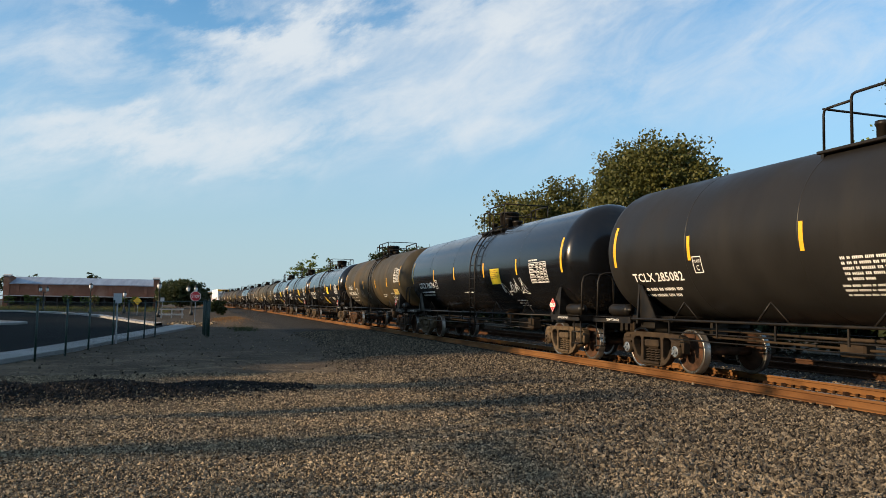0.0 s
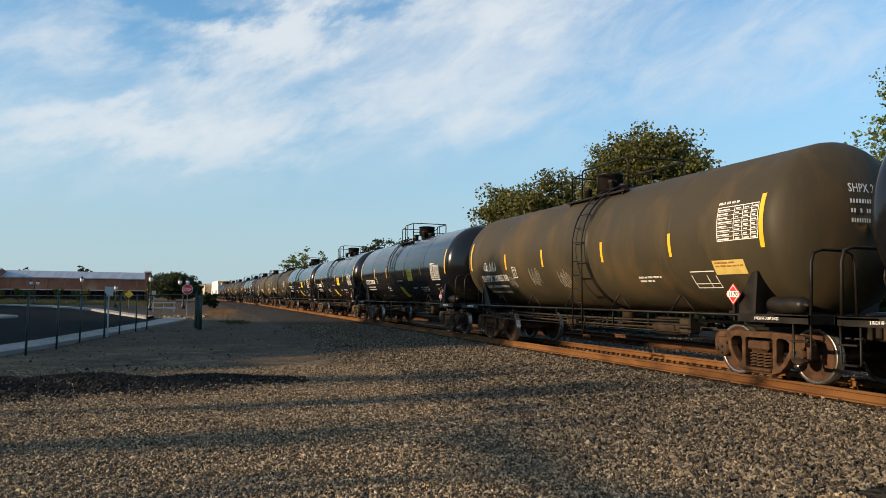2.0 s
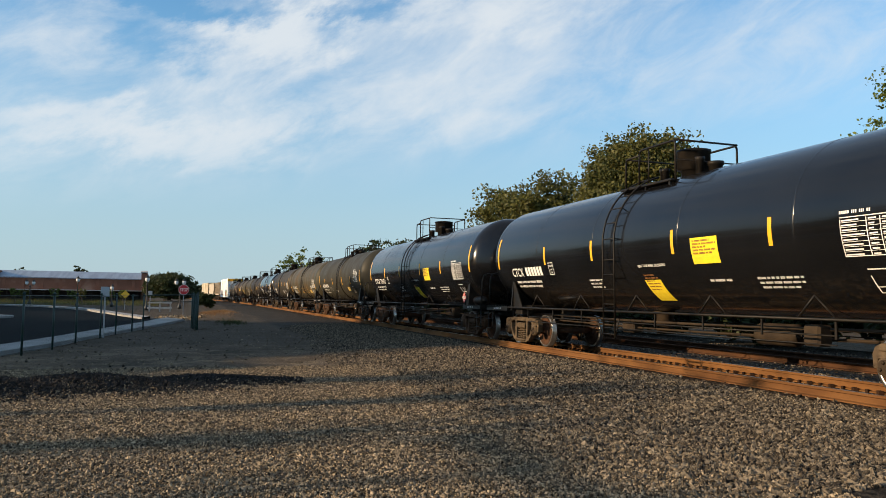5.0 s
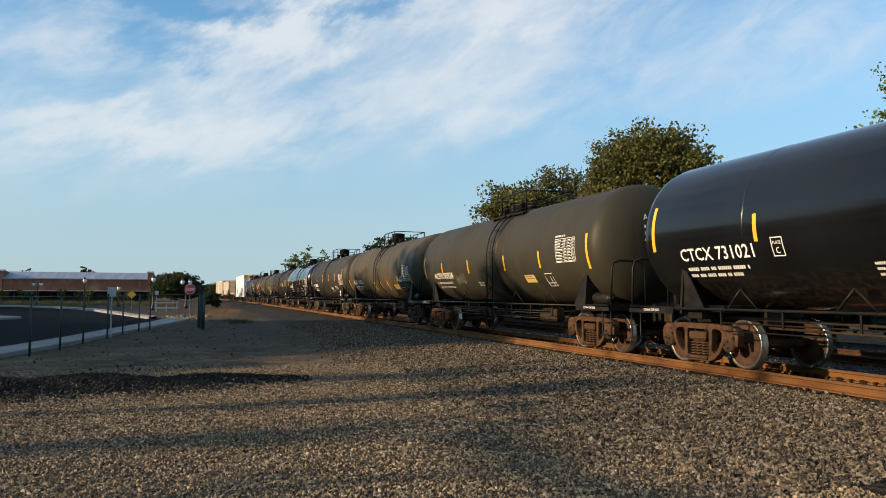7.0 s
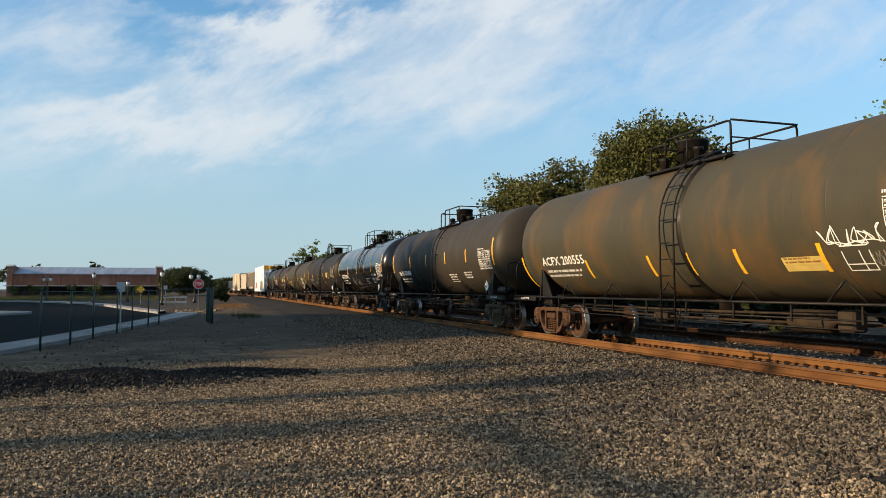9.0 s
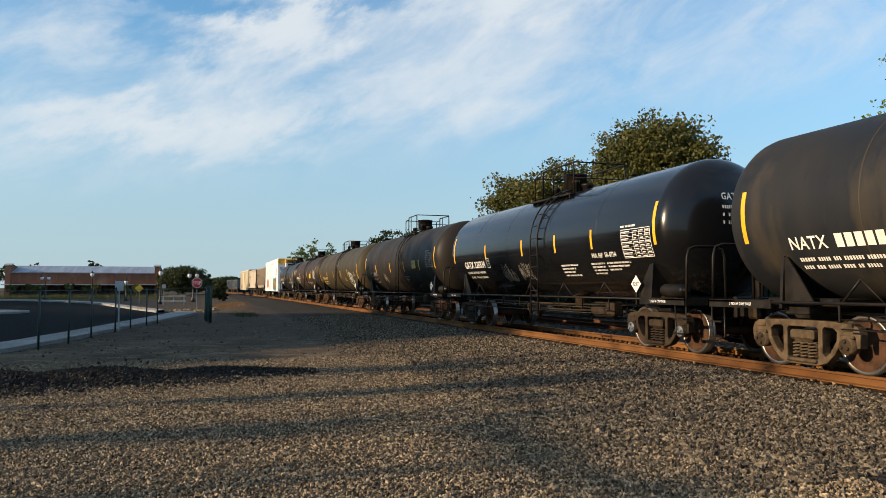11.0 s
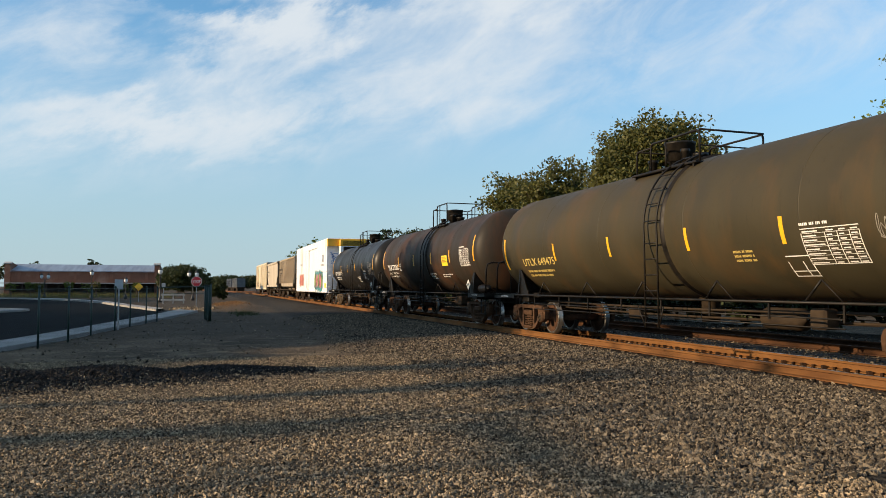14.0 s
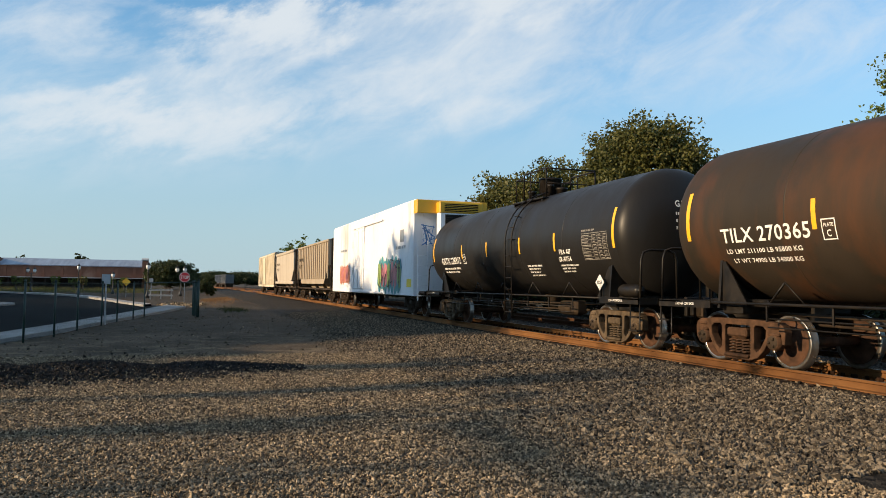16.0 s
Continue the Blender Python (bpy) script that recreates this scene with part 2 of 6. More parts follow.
M["pebble"] = material("fine_gravel_pebbles", (0.315, 0.24, 0.152), (0.098, 0.077, 0.052), 0.9, spec=0.12, scale=9, fine=60, bump=0.3, island=0.85)


def ground_material():
    """Fine tan gravel, with grey crushed ballast along the track and packed dirt farther off."""
    mt = material("gravel_ground", (0.125, 0.09, 0.056), (0.058, 0.045, 0.031), 0.95, spec=0.12, scale=0.35, fine=28, bump=0.9, dist=0.03,
                  c3=(0.175, 0.132, 0.083), c3_amount=0.55, c3_scale=1.1)
    nt = mt.node_tree
    bs = next(n for n in nt.nodes if n.type == "BSDF_PRINCIPLED")
    src = bs.inputs["Base Color"].links[0].from_socket
    at = nt.nodes.new("ShaderNodeVertexColor")
    at.layer_name = "zone"
    sp = nt.nodes.new("ShaderNodeSeparateColor")
    nt.links.new(at.outputs["Color"], sp.inputs[0])
    tc = nt.nodes.new("ShaderNodeTexCoord")
    vo = nt.nodes.new("ShaderNodeTexVoronoi")
    vo.inputs["Scale"].default_value = 17
    nt.links.new(tc.outputs["Object"], vo.inputs["Vector"])
    wn = nt.nodes.new("ShaderNodeTexWhiteNoise")
    nt.links.new(vo.outputs["Color"], wn.inputs["Vector"])

    def mixc(f, a, b):
        n = nt.nodes.new("ShaderNodeMix")
        n.data_type = "RGBA"
        for key, v in (("Factor", f), ("A", a), ("B", b)):
            if isinstance(v, tuple):
                n.inputs[key].default_value = (*v, 1)
            else:
                nt.links.new(v, n.inputs[key])
        return n.outputs["Result"]
    # fine pebbles over the whole yard
    fv = nt.nodes.new("ShaderNodeTexVoronoi")
    fv.inputs["Scale"].default_value = 42
    nt.links.new(tc.outputs["Object"], fv.inputs["Vector"])
    fw = nt.nodes.new("ShaderNodeTexWhiteNoise")
    nt.links.new(fv.outputs["Color"], fw.inputs["Vector"])
    fr = nt.nodes.new("ShaderNodeMapRange")
    fr.inputs["To Min"].default_value, fr.inputs["To Max"].default_value = 0.4, 1.75
    nt.links.new(fw.outputs["Value"], fr.inputs["Value"])
    hs = nt.nodes.new("ShaderNodeHueSaturation")
    nt.links.new(fr.outputs[0], hs.inputs["Value"])
    nt.links.new(src, hs.inputs["Color"])
    src = hs.outputs[0]
    b1 = bs.inputs["Normal"].links[0].from_node
    b2 = nt.nodes.new("ShaderNodeBump")
    b2.invert = True
    b2.inputs["Strength"].default_value, b2.inputs["Distance"].default_value = 0.9, 0.02
    nt.links.new(fv.outputs["Distance"], b2.inputs["Height"])
    nt.links.new(b1.outputs[0], b2.inputs["Normal"])
    nt.links.new(b2.outputs[0], bs.inputs["Normal"])
    # ballast base painted near-black as the shade between stones and below the cars
    ball = mixc(wn.outputs["Value"], (0.01, 0.009, 0.008), (0.068, 0.057, 0.044))
    col = mixc(sp.outputs[0], src, ball)
    # packed dirt, its colour lowered to deepen the tree shade lying there
    col = mixc(sp.outputs[1], col, (0.055, 0.044, 0.032))
    col = mixc(sp.outputs[2], col, (0.2, 0.12, 0.06))
    nt.links.new(col, bs.inputs["Base Color"])
    return mt


M["ground"] = ground_material()


# ---- mesh tools ----
class Geo:
    """Collects faces for one mesh; each face carries a material slot."""

    def __init__(self):
        self.v, self.f, self.m, self.smooth = [], [], [], []

    def put(self, verts, faces, slot=0, smooth=False):
        n = len(self.v)
        self.v.extend(verts)
        for f in faces:
            self.f.append(tuple(i + n for i in f))
            self.m.append(slot)
            self.smooth.append(smooth)
        return self

    def box(self, c, s, slot=0, rz=0.0, rx=0.0, ry=0.0, bevel=0.0):
        hx, hy, hz = s[0] / 2, s[1] / 2, s[2] / 2
        b = min(bevel, hx * 0.9, hy * 0.9, hz * 0.9)
        mt = pose(*c, rx, ry, rz)
        if b <= 0:
            pts = [(x, y, z) for x in (-hx, hx) for y in (-hy, hy) for z in (-hz, hz)]
            fs = [(0, 1, 3, 2), (4, 6, 7, 5), (0, 4, 5, 1), (2, 3, 7, 6), (0, 2, 6, 4), (1, 5, 7, 3)]
        else:
            pts, fs = [], []
            rings = [(-hz, b), (-hz + b, 0), (hz - b, 0), (hz, b)]
            for z, k in rings:
                x, y = hx - k, hy - k
                q = b if k == 0 else 0.0
                pts += [(-x + q, -y, z), (x - q, -y, z), (x, -y + q, z), (x, y - q, z), (x - q, y, z), (-x + q, y, z), (-x, y - q, z), (-x, -y + q, z)]
            for r in range(3):
                for i in range(8):
                    j = (i + 1) % 8
                    fs.append((r * 8 + i, r * 8 + j, r * 8 + 8 + j, r * 8 + 8 + i))
            fs.append(tuple(range(7, -1, -1)))
            fs.append(tuple(range(24, 32)))
        return self.put([tuple(mt @ Vector(p)) for p in pts], fs, slot)

    def tube(self, pts, r, seg=6, slot=0, closed=False):
        """A round bar along a bent line; r may be one number or one for each point."""
        pts = [Vector(p) for p in pts]
        n = len(pts)
        rs = r if isinstance(r, (list, tuple)) else [r] * n
        vs, fs = [], []
        ref = None
        for i, p in enumerate(pts):
            d = (pts[min(i + 1, n - 1)] - pts[max(i - 1, 0)])
            d = d.normalized() if d.length > 1e-9 else Vector((0, 0, 1))
            if ref is None:
                ref = Vector((1, 0, 0)) if abs(d.x) < 0.8 else Vector((0, 1, 0))
            a = (ref - d * ref.dot(d))
            a = a.normalized() if a.length > 1e-6 else d.orthogonal().normalized()
            ref = a
            b = d.cross(a)
            for k in range(seg):
                w = 2 * math.pi * k / seg
                vs.append(tuple(p + (a * math.cos(w) + b * math.sin(w)) * rs[i]))
        for i in range(n - 1):
            for k in range(seg):
                j = (k + 1) % seg
                fs.append((i * seg + k, i * seg + j, (i + 1) * seg + j, (i + 1) * seg + k))
        fs.append(tuple(range(seg - 1, -1, -1)))
        fs.append(tuple(range((n - 1) * seg, n * seg)))
        return self.put(vs, fs, slot, seg > 5)

    def lathe(self, prof, axis="y", seg=24, c=(0, 0, 0), slot=0, smooth=True, slots=None):
        """Turns a profile of (radius, along) about an axis."""
        vs, fs, ms = [], [], []
        for r, a in prof:
            for k in range(seg):
                w = 2 * math.pi * k / seg
                u, v = r * math.cos(w), r * math.sin(w)
                p = {"y": (u, a, v), "x": (a, u, v), "z": (u, v, a)}[axis]
                vs.append((p[0] + c[0], p[1] + c[1], p[2] + c[2]))
        n = len(self.v)
        self.v.extend(vs)
        for i in range(len(prof) - 1):
            for k in range(seg):
                j = (k + 1) % seg
                f = (i * seg + k, i * seg + j, (i + 1) * seg + j, (i + 1) * seg + k)
                if axis == "y" or axis == "x":
                    f = f[::-1] if axis == "y" else f
                self.f.append(tuple(q + n for q in f))
                self.m.append(slots[i] if slots else slot)
                self.smooth.append(smooth)
        for i, flip in ((0, False), (len(prof) - 1, True)):
            if prof[i][0] > 1e-4:
                f = tuple(n + i * seg + k for k in range(seg))
                self.f.append(f if flip else f[::-1])
                self.m.append(slots[min(i, len(prof) - 2)] if slots else slot)
                self.smooth.append(False)
        return self

    def slab(self, outline, x0, x1, slot=0, holes=()):
        """A plate with a (y, z) outline between x0 and x1; holes are outlines too."""
        bm = bmesh.new()
        edges = []
        for loop in (outline, *holes):
            vs = [bm.verts.new((x0, y, z)) for y, z in loop]
            edges += [bm.edges.new((vs[i], vs[(i + 1) % len(vs)])) for i in range(len(vs))]
        bmesh.ops.triangle_fill(bm, use_beauty=True, use_dissolve=False, edges=edges)
        fs = bm.faces[:]
        ex = bmesh.ops.extrude_face_region(bm, geom=fs)
        for g in ex["geom"]:
            if isinstance(g, bmesh.types.BMVert):
                g.co.x = x1
        bmesh.ops.recalc_face_normals(bm, faces=bm.faces[:])
        bm.verts.index_update()
        self.put([tuple(v.co) for v in bm.verts], [tuple(v.index for v in f.verts) for f in bm.faces], slot)
        bm.free()
        return self

    def mesh(self, name, mats):
        me = bpy.data.meshes.new(name)
        me.from_pydata(self.v, [], self.f)
        for mt in mats:
            me.materials.append(mt)
        me.polygons.foreach_set("material_index", self.m)
        me.polygons.foreach_set("use_smooth", self.smooth)
        me.update()
        return me


KEPT = {}


def part(name, geo, mats, parent=None, label="", at=None, key=None, kind=""):
    """One mesh object, under a thing or a part. key: alike parts share one mesh."""
    mats = mats if isinstance(mats, (list, tuple)) else [mats]
    if key is not None:
        key = (key, tuple(mt.name for mt in mats))
        if key not in KEPT:
            KEPT[key] = (geo() if callable(geo) else geo).mesh(name, mats)
        me = KEPT[key]
    else:
        me = (geo() if callable(geo) else geo).mesh(name, mats)
    ob = new(name, me)
    if parent:
        ob.parent = parent
    if at is not None:
        ob.matrix_basis = at
    if label:
        ob["label"] = label
    if kind:
        ob["kind"] = kind
    return ob


def track_x(y, off=0.0):
    """The track runs straight along y and bends to the left in the distance."""
    u = max(0.0, y - 111.0)
    return TX + off - 0.000303 * u * u


def track_turn(y):
    return math.degrees(math.atan(0.000606 * max(0.0, y - 111.0)))


# ---- ground ----
def mound_h(x, y):
    h = 0.0
    for cx, cy, sx, sy, k in ((-3.6, 13.9, 1.5, 0.6, 0.3), (-1.7, 14.2, 1.5, 0.55, 0.25), (0.3, 14.7, 1.4, 0.42, 0.14), (-6.5, 14.0, 2.0, 0.7, 0.33)):
        h = max(h, k * math.exp(-((x - cx) / sx) ** 2 - ((y - cy) / sy) ** 2))
    return h


def ground_h(x, y):
    dx = x - (track_x(y) - TX)
    h = 0.0
    if dx > 3.5:
        k = min(1.0, (dx - 3.5) / 5.3)
        h = 0.12 * k * k * (3 - 2 * k)
    if dx > 21:
        h -= min(0.3, (dx - 21) * 0.08)
    if y > 4 and -30 < x < 9:
        h += 0.03 * (noise.noise((x * 0.35, y * 0.3, 3.1)))
        h += 0.012 * noise.noise((x * 1.7, y * 1.5, 7.7))
        h += mound_h(x, y) if y < 18 else 0.0
    if 50 < y < 75 and 0.5 < x < 7:      # dry bank beside the track
        h += 0.35 * math.exp(-((x - 2.8) / 1.5) ** 2 - ((y - 60) / 7) ** 2)
    return h


def build_ground():
    xs = sorted(set([-3000, -1200, -500, -250, -140, -90, -60, -45] + [round(-36 + i * 0.9, 2) for i in range(30)] + [round(-9 + i * 0.22, 2) for i in range(86)]
                    + [10.2, 11, 12, 13, 14, 15, 16, 17.5, 19, 21, 24, 28, 35, 50, 80, 150, 300, 700, 1500, 3000]))
    ys = sorted(set([-3000, -800, -200, -60, -25, -12, -6, -2, 0, 1.5] + [round(3 + i * 0.22, 2) for i in range(120)] + [round(30 + i * 0.8, 2) for i in range(60)]
                    + [80 + i * 6 for i in range(22)] + [220, 260, 320, 420, 600, 900, 1400, 2200, 3200]))
    nx, ny = len(xs), len(ys)
    vs = [(x, y, ground_h(x, y)) for y in ys for x in xs]
    fs = [(j * nx + i, j * nx + i + 1, (j + 1) * nx + i + 1, (j + 1) * nx + i) for j in range(ny - 1) for i in range(nx - 1)]
    g = Geo().put(vs, fs, 0, True)
    me = g.mesh("ground", [M["ground"]])
    ca = me.color_attributes.new("zone", "FLOAT_COLOR", "POINT")
    cols = []
    for x, y, z in vs:
        dx = x - (track_x(y) - TX) + 0.5 * noise.noise((x * 0.6, y * 0.25, 1.0)) + 0.25 * noise.noise((x * 2.0, y * 1.6, 5.0))
        ball = min(1.0, max(0.0, (dx - 4.1) / 0.9)) * (1.0 if dx < 22 else 0.2)
        m = min(1.0, mound_h(x, y) * 9) if y < 18 else 0.0
        # packed dirt from y = 19 on, which also carries the painted mid-ground shade
        dirt = min(1.0, max(0.0, (y - 19) / 9.0)) * (1 - ball) * 0.8
        dry = 0.0
        if 46 < y < 95 and dx < 8.5:
            dry = max(0.0, 1 - abs(y - 64) / 14) * max(0.0, 1 - abs(dx - 2.3) / 1.6) * 0.8
        cols += [max(ball, m), dirt, dry, 1.0]
    ca.data.foreach_set("color", cols)
    tagged(new("ground", me), "tan gravel yard with grey ballast along the track", "ground", kind="structure")


build_ground()


def stones(name, label, mat, count, area, size, seed, keep=None):
    """Loose crushed stones as one mesh of many small rocks."""
    rs = np.random.RandomState(seed)
    base = np.array([(1, 0, 0), (-1, 0, 0), (0, 1, 0), (0, -1, 0), (0, 0, 1), (0, 0, -1)], float)
    tri = np.array([(0, 2, 4), (2, 1, 4), (1, 3, 4), (3, 0, 4), (2, 0, 5), (1, 2, 5), (3, 1, 5), (0, 3, 5)])
    pts = []
    while len(pts) < count:
        x, y = area(rs)
        if keep is None or keep(x, y, rs):
            pts.append((x, y, ground_h(x, y)))
    pts = np.array(pts)
    n = len(pts)
    s = rs.uniform(size[0], size[1], (n, 1, 1)) * rs.uniform(0.65, 1.15, (n, 1, 3))
    v = base[None] * s * rs.uniform(0.75, 1.15, (n, 6, 1)) + rs.normal(0, 0.22, (n, 6, 3)) * s
    ang = rs.uniform(0, math.pi, (n, 2))
    ca, sa, cb, sb = np.cos(ang[:, 0]), np.sin(ang[:, 0]), np.cos(ang[:, 1]), np.sin(ang[:, 1])
    rot = np.zeros((n, 3, 3))
    rot[:, 0, 0], rot[:, 0, 1], rot[:, 1, 0], rot[:, 1, 1] = ca, -sa, sa, ca
    rot[:, 2, 2] = 1
    tilt = np.zeros((n, 3, 3))
    tilt[:, 0, 0] = 1
    tilt[:, 1, 1], tilt[:, 1, 2], tilt[:, 2, 1], tilt[:, 2, 2] = cb, -sb, sb, cb
    v = np.einsum("nij,njk,nvk->nvi", rot, tilt, v)
    v = v + pts[:, None, :] + np.array([0, 0, 0.25]) * s.mean(axis=2, keepdims=True)
    faces = (tri[None] + (np.arange(n) * 6)[:, None, None]).reshape(-1, 3)
    me = bpy.data.meshes.new(name)
    me.vertices.add(n * 6)
    me.vertices.foreach_set("co", v.reshape(-1).astype(np.float32))
    me.loops.add(len(faces) * 3)
    me.loops.foreach_set("vertex_index", faces.reshape(-1).astype(np.int32))
    me.polygons.add(len(faces))
    me.polygons.foreach_set("loop_start", np.arange(0, len(faces) * 3, 3, dtype=np.int32))
    me.polygons.foreach_set("loop_total", np.full(len(faces), 3, np.int32))
    me.polygons.foreach_set("use_smooth", np.zeros(len(faces), dtype=bool))
    me.materials.append(mat)
    me.update()
    me.validate()
    tagged(new(name, me), label, "stones", kind="stuff")


def near_y(rs, y0, y1):
    """Thins out with distance."""
    return y0 * (y1 / y0) ** rs.uniform()


def ballast_spot(rs):
    y = near_y(rs, 5.0, 42.0)
    return rs.uniform(3.3, 9.3), y


def ballast_keep(x, y, rs):
    return rs.uniform() < (x - 3.7 - max(0.0, y - 18) * 0.05 + 0.8 * noise.noise((x * 0.7, y * 0.3, 2.0))) / 1.2


stones("ballast_stones", "grey crushed ballast stones beside the rails", M["stone"], 80000, ballast_spot, (0.014, 0.037), 3, ballast_keep)
stones("track_bed_stones", "grey ballast stones between and beyond the rails", M["stone"], 9000, lambda rs: (rs.uniform(9.3, 19.0), near_y(rs, 6.0, 60.0)), (0.02, 0.045), 4)
stones("gravel_pebbles", "small tan gravel pebbles scattered over the yard", M["pebble"], 165000, lambda rs: (rs.uniform(-7, 5.4), near_y(rs, 4.2, 18.0)), (0.008, 0.022), 5)
stones("ballast_pile_stones", "low heap of dark ballast stones", M["stone_dark"], 17000, lambda rs: (rs.uniform(-9, 2.2), rs.uniform(12.4, 15.8)), (0.018, 0.045), 6,
       lambda x, y, rs: rs.uniform() < mound_h(x, y) * 9)


# ---- tracks ----
RAIL_PROFILE = [(-0.07, 0), (0.07, 0), (0.07, 0.018), (0.012, 0.035), (0.012, 0.128), (0.036, 0.14), (0.036, 0.172), (0.028, 0.18), (-0.028, 0.18), (-0.036, 0.172), (-0.036, 0.14), (-0.012, 0.128), (-0.012, 0.035), (-0.07, 0.018)]


def build_track(off, name, y0, y1):
    top = tagged(new(name), "rusty steel railway track on wooden ties in ballast", "railway track", kind="structure")
    ys = [y0 + i * 8 for i in range(int((min(y1, 110) - y0) / 8) + 1)] + [111 + i * 12 for i in range(int((y1 - 111) / 12) + 1)]
    for side in (-1, 1):
        g = Geo()
        n = len(RAIL_PROFILE)
        vs = [(track_x(y, off) + side * 0.7525 + px, y, RZ - 0.18 + pz) for y in ys for px, pz in RAIL_PROFILE]
        for i in range(len(ys) - 1):
            for k in range(n):
                j = (k + 1) % n
                g.put([], [], 0)
                g.f.append((i * n + k, i * n + j, (i + 1) * n + j, (i + 1) * n + k))
                g.m.append(1 if k == 7 and off == 0 else 0)
                g.smooth.append(False)
        g.v = vs
        g.f.append(tuple(range(n - 1, -1, -1)))
        g.m.append(0)
        g.smooth.append(False)
        part("rail", g, [M["rail_rust"], M["rail_head"]] if off == 0 else M["rail_dark"], top, "rusty orange-brown steel rail")
    # clips and spikes on both sides of each rail foot, at every tie
    g = Geo()
    y = max(y0, 3.0)
    while y < 75:
        for side in (-1, 1):
            for e in ((0.1,) if side < 0 else (-0.1, 0.1)):
                g.box((track_x(y, off) + side * 0.7525 + e * 0.9, y, RZ - 0.15), (0.07, 0.12, 0.06), 0, rz=10 * e * 30)
                g.box((track_x(y, off) + side * 0.7525 + e * 0.85, y + 0.25, RZ - 0.155), (0.05, 0.05, 0.06), 0)
            g.box((track_x(y, off) + side * 0.7525, y, RZ - 0.188), (0.2, 0.19, 0.012), 0)
        y += 0.5
    ob = part("rail_fastenings", g, M["clip_dark"], top, "rusty spikes, anchors and tie plates")
    ob["kind"] = "stuff"
    y = max(y0, 3.0)
    k = 0
    while y < 75:
        part("tie", lambda: Geo().box((0, 0, 0), (2.6, 0.23, 0.16), bevel=0.012), M["tie"], top, key="tie",
             at=pose(track_x(y, off) + 0.04 * math.sin(k * 7.1), y, RZ - 0.272 + 0.006 * math.sin(k * 3.3), 0, 0, 1.2 * math.sin(k * 5.7)))
        y += 0.5
        k += 1
    return top


build_track(0.0, "track_main", -60, 420)
build_track(4.6, "track_siding", -60, 420)


# ---- lettering ----
FONT_CACHE = {}


def letters(text, size, space=1.0, squeeze=0.8):
    """Flat letter shapes: points (u to the right, v up) from the lower left, and faces, cut so that they bend."""
    key = (text, size, space, squeeze)
    if key in FONT_CACHE:
        return FONT_CACHE[key]
    cu = bpy.data.curves.new("lettering", "FONT")
    cu.body, cu.size, cu.space_character, cu.resolution_u = text, size * 1.38, space, 2
    cu.offset = size * 0.02
    ob = bpy.data.objects.new("lettering", cu)
    scene.collection.objects.link(ob)
    bpy.context.view_layer.update()
    me = ob.evaluated_get(bpy.context.evaluated_depsgraph_get()).to_mesh()
    bm = bmesh.new()
    bm.from_mesh(me)
    for k in range(1, 1 + int(size / 0.07)):
        bmesh.ops.bisect_plane(bm, geom=bm.verts[:] + bm.edges[:] + bm.faces[:], plane_co=(0, k * 0.07, 0), plane_no=(0, 1, 0))
    bm.verts.index_update()
    vs = [(v.co.x * squeeze, v.co.y) for v in bm.verts]
    fs = [tuple(v.index for v in f.verts) for f in bm.faces]
    bm.free()
    bpy.data.objects.remove(ob)
    FONT_CACHE[key] = (vs, fs)
    return vs, fs


class Side:
    """Places flat marks on a car's side: on a tank's curve, or on an upright wall."""

    def __init__(self, r=None, zc=0.0, x=-1.55):
        self.r, self.zc, self.x = r, zc, x

    def point(self, y, z0, v, lift):
        if self.r is None:
            return (self.x - lift, y, z0 + v)
        f = math.asin(max(-1, min(1, (z0 - self.zc) / self.r))) + v / self.r
        q = self.r + lift
        return (-q * math.cos(f), y, self.zc + q * math.sin(f))

    def text(self, g, text, y, z, size, slot=0, lift=0.006, squeeze=0.8, width=None):
        """y: where the writing begins (its rear end); z: its foot."""
        vs, fs = letters(text, size, 1.05, squeeze)
        if width:
            k = width / max(v[0] for v in vs)
            vs = [(v[0] * k, v[1]) for v in vs]
        g.put([self.point(y - u, z, v, lift) for u, v in vs], fs, slot)

    def patch(self, g, y0, y1, z0, h, slot=0, lift=0.005, skew=0.0):
        """A sheet from y0 (rear) to y1 (front), its foot at z0, h along the side."""
        n = max(1, int(h / 0.12))
        vs = []
        for i in range(n + 1):
            v = h * i / n
            s = skew * (1 - i / n)
            vs += [self.point(y0 - s, z0, v, lift), self.point(y1 - s, z0, v, lift)]
        g.put(vs, [(2 * i, 2 * i + 1, 2 * i + 3, 2 * i + 2) for i in range(n)], slot)

    def stroke(self, g, pts, w, slot=0, lift=0.006):
        """A painted line through (y, v above z0) points given as (y, z)."""
        for i in range(len(pts) - 1):
            (ya, za), (yb, zb) = pts[i], pts[i + 1]
            dy, dz = yb - ya, zb - za
            l = math.hypot(dy, dz) or 1
            ny, nz = -dz / l * w / 2, dy / l * w / 2
            e = 0.3 * w / l
            a, b = (ya - dy * e, za - dz * e), (yb + dy * e, zb + dz * e)
            q = [(a[0] + ny, a[1] + nz), (b[0] + ny, b[1] + nz), (b[0] - ny, b[1] - nz), (a[0] - ny, a[1] - nz)]
            g.put([self.point(y, z, 0, lift + 0.0006 * (i % 5)) for y, z in q], [(3, 2, 1, 0)], slot)


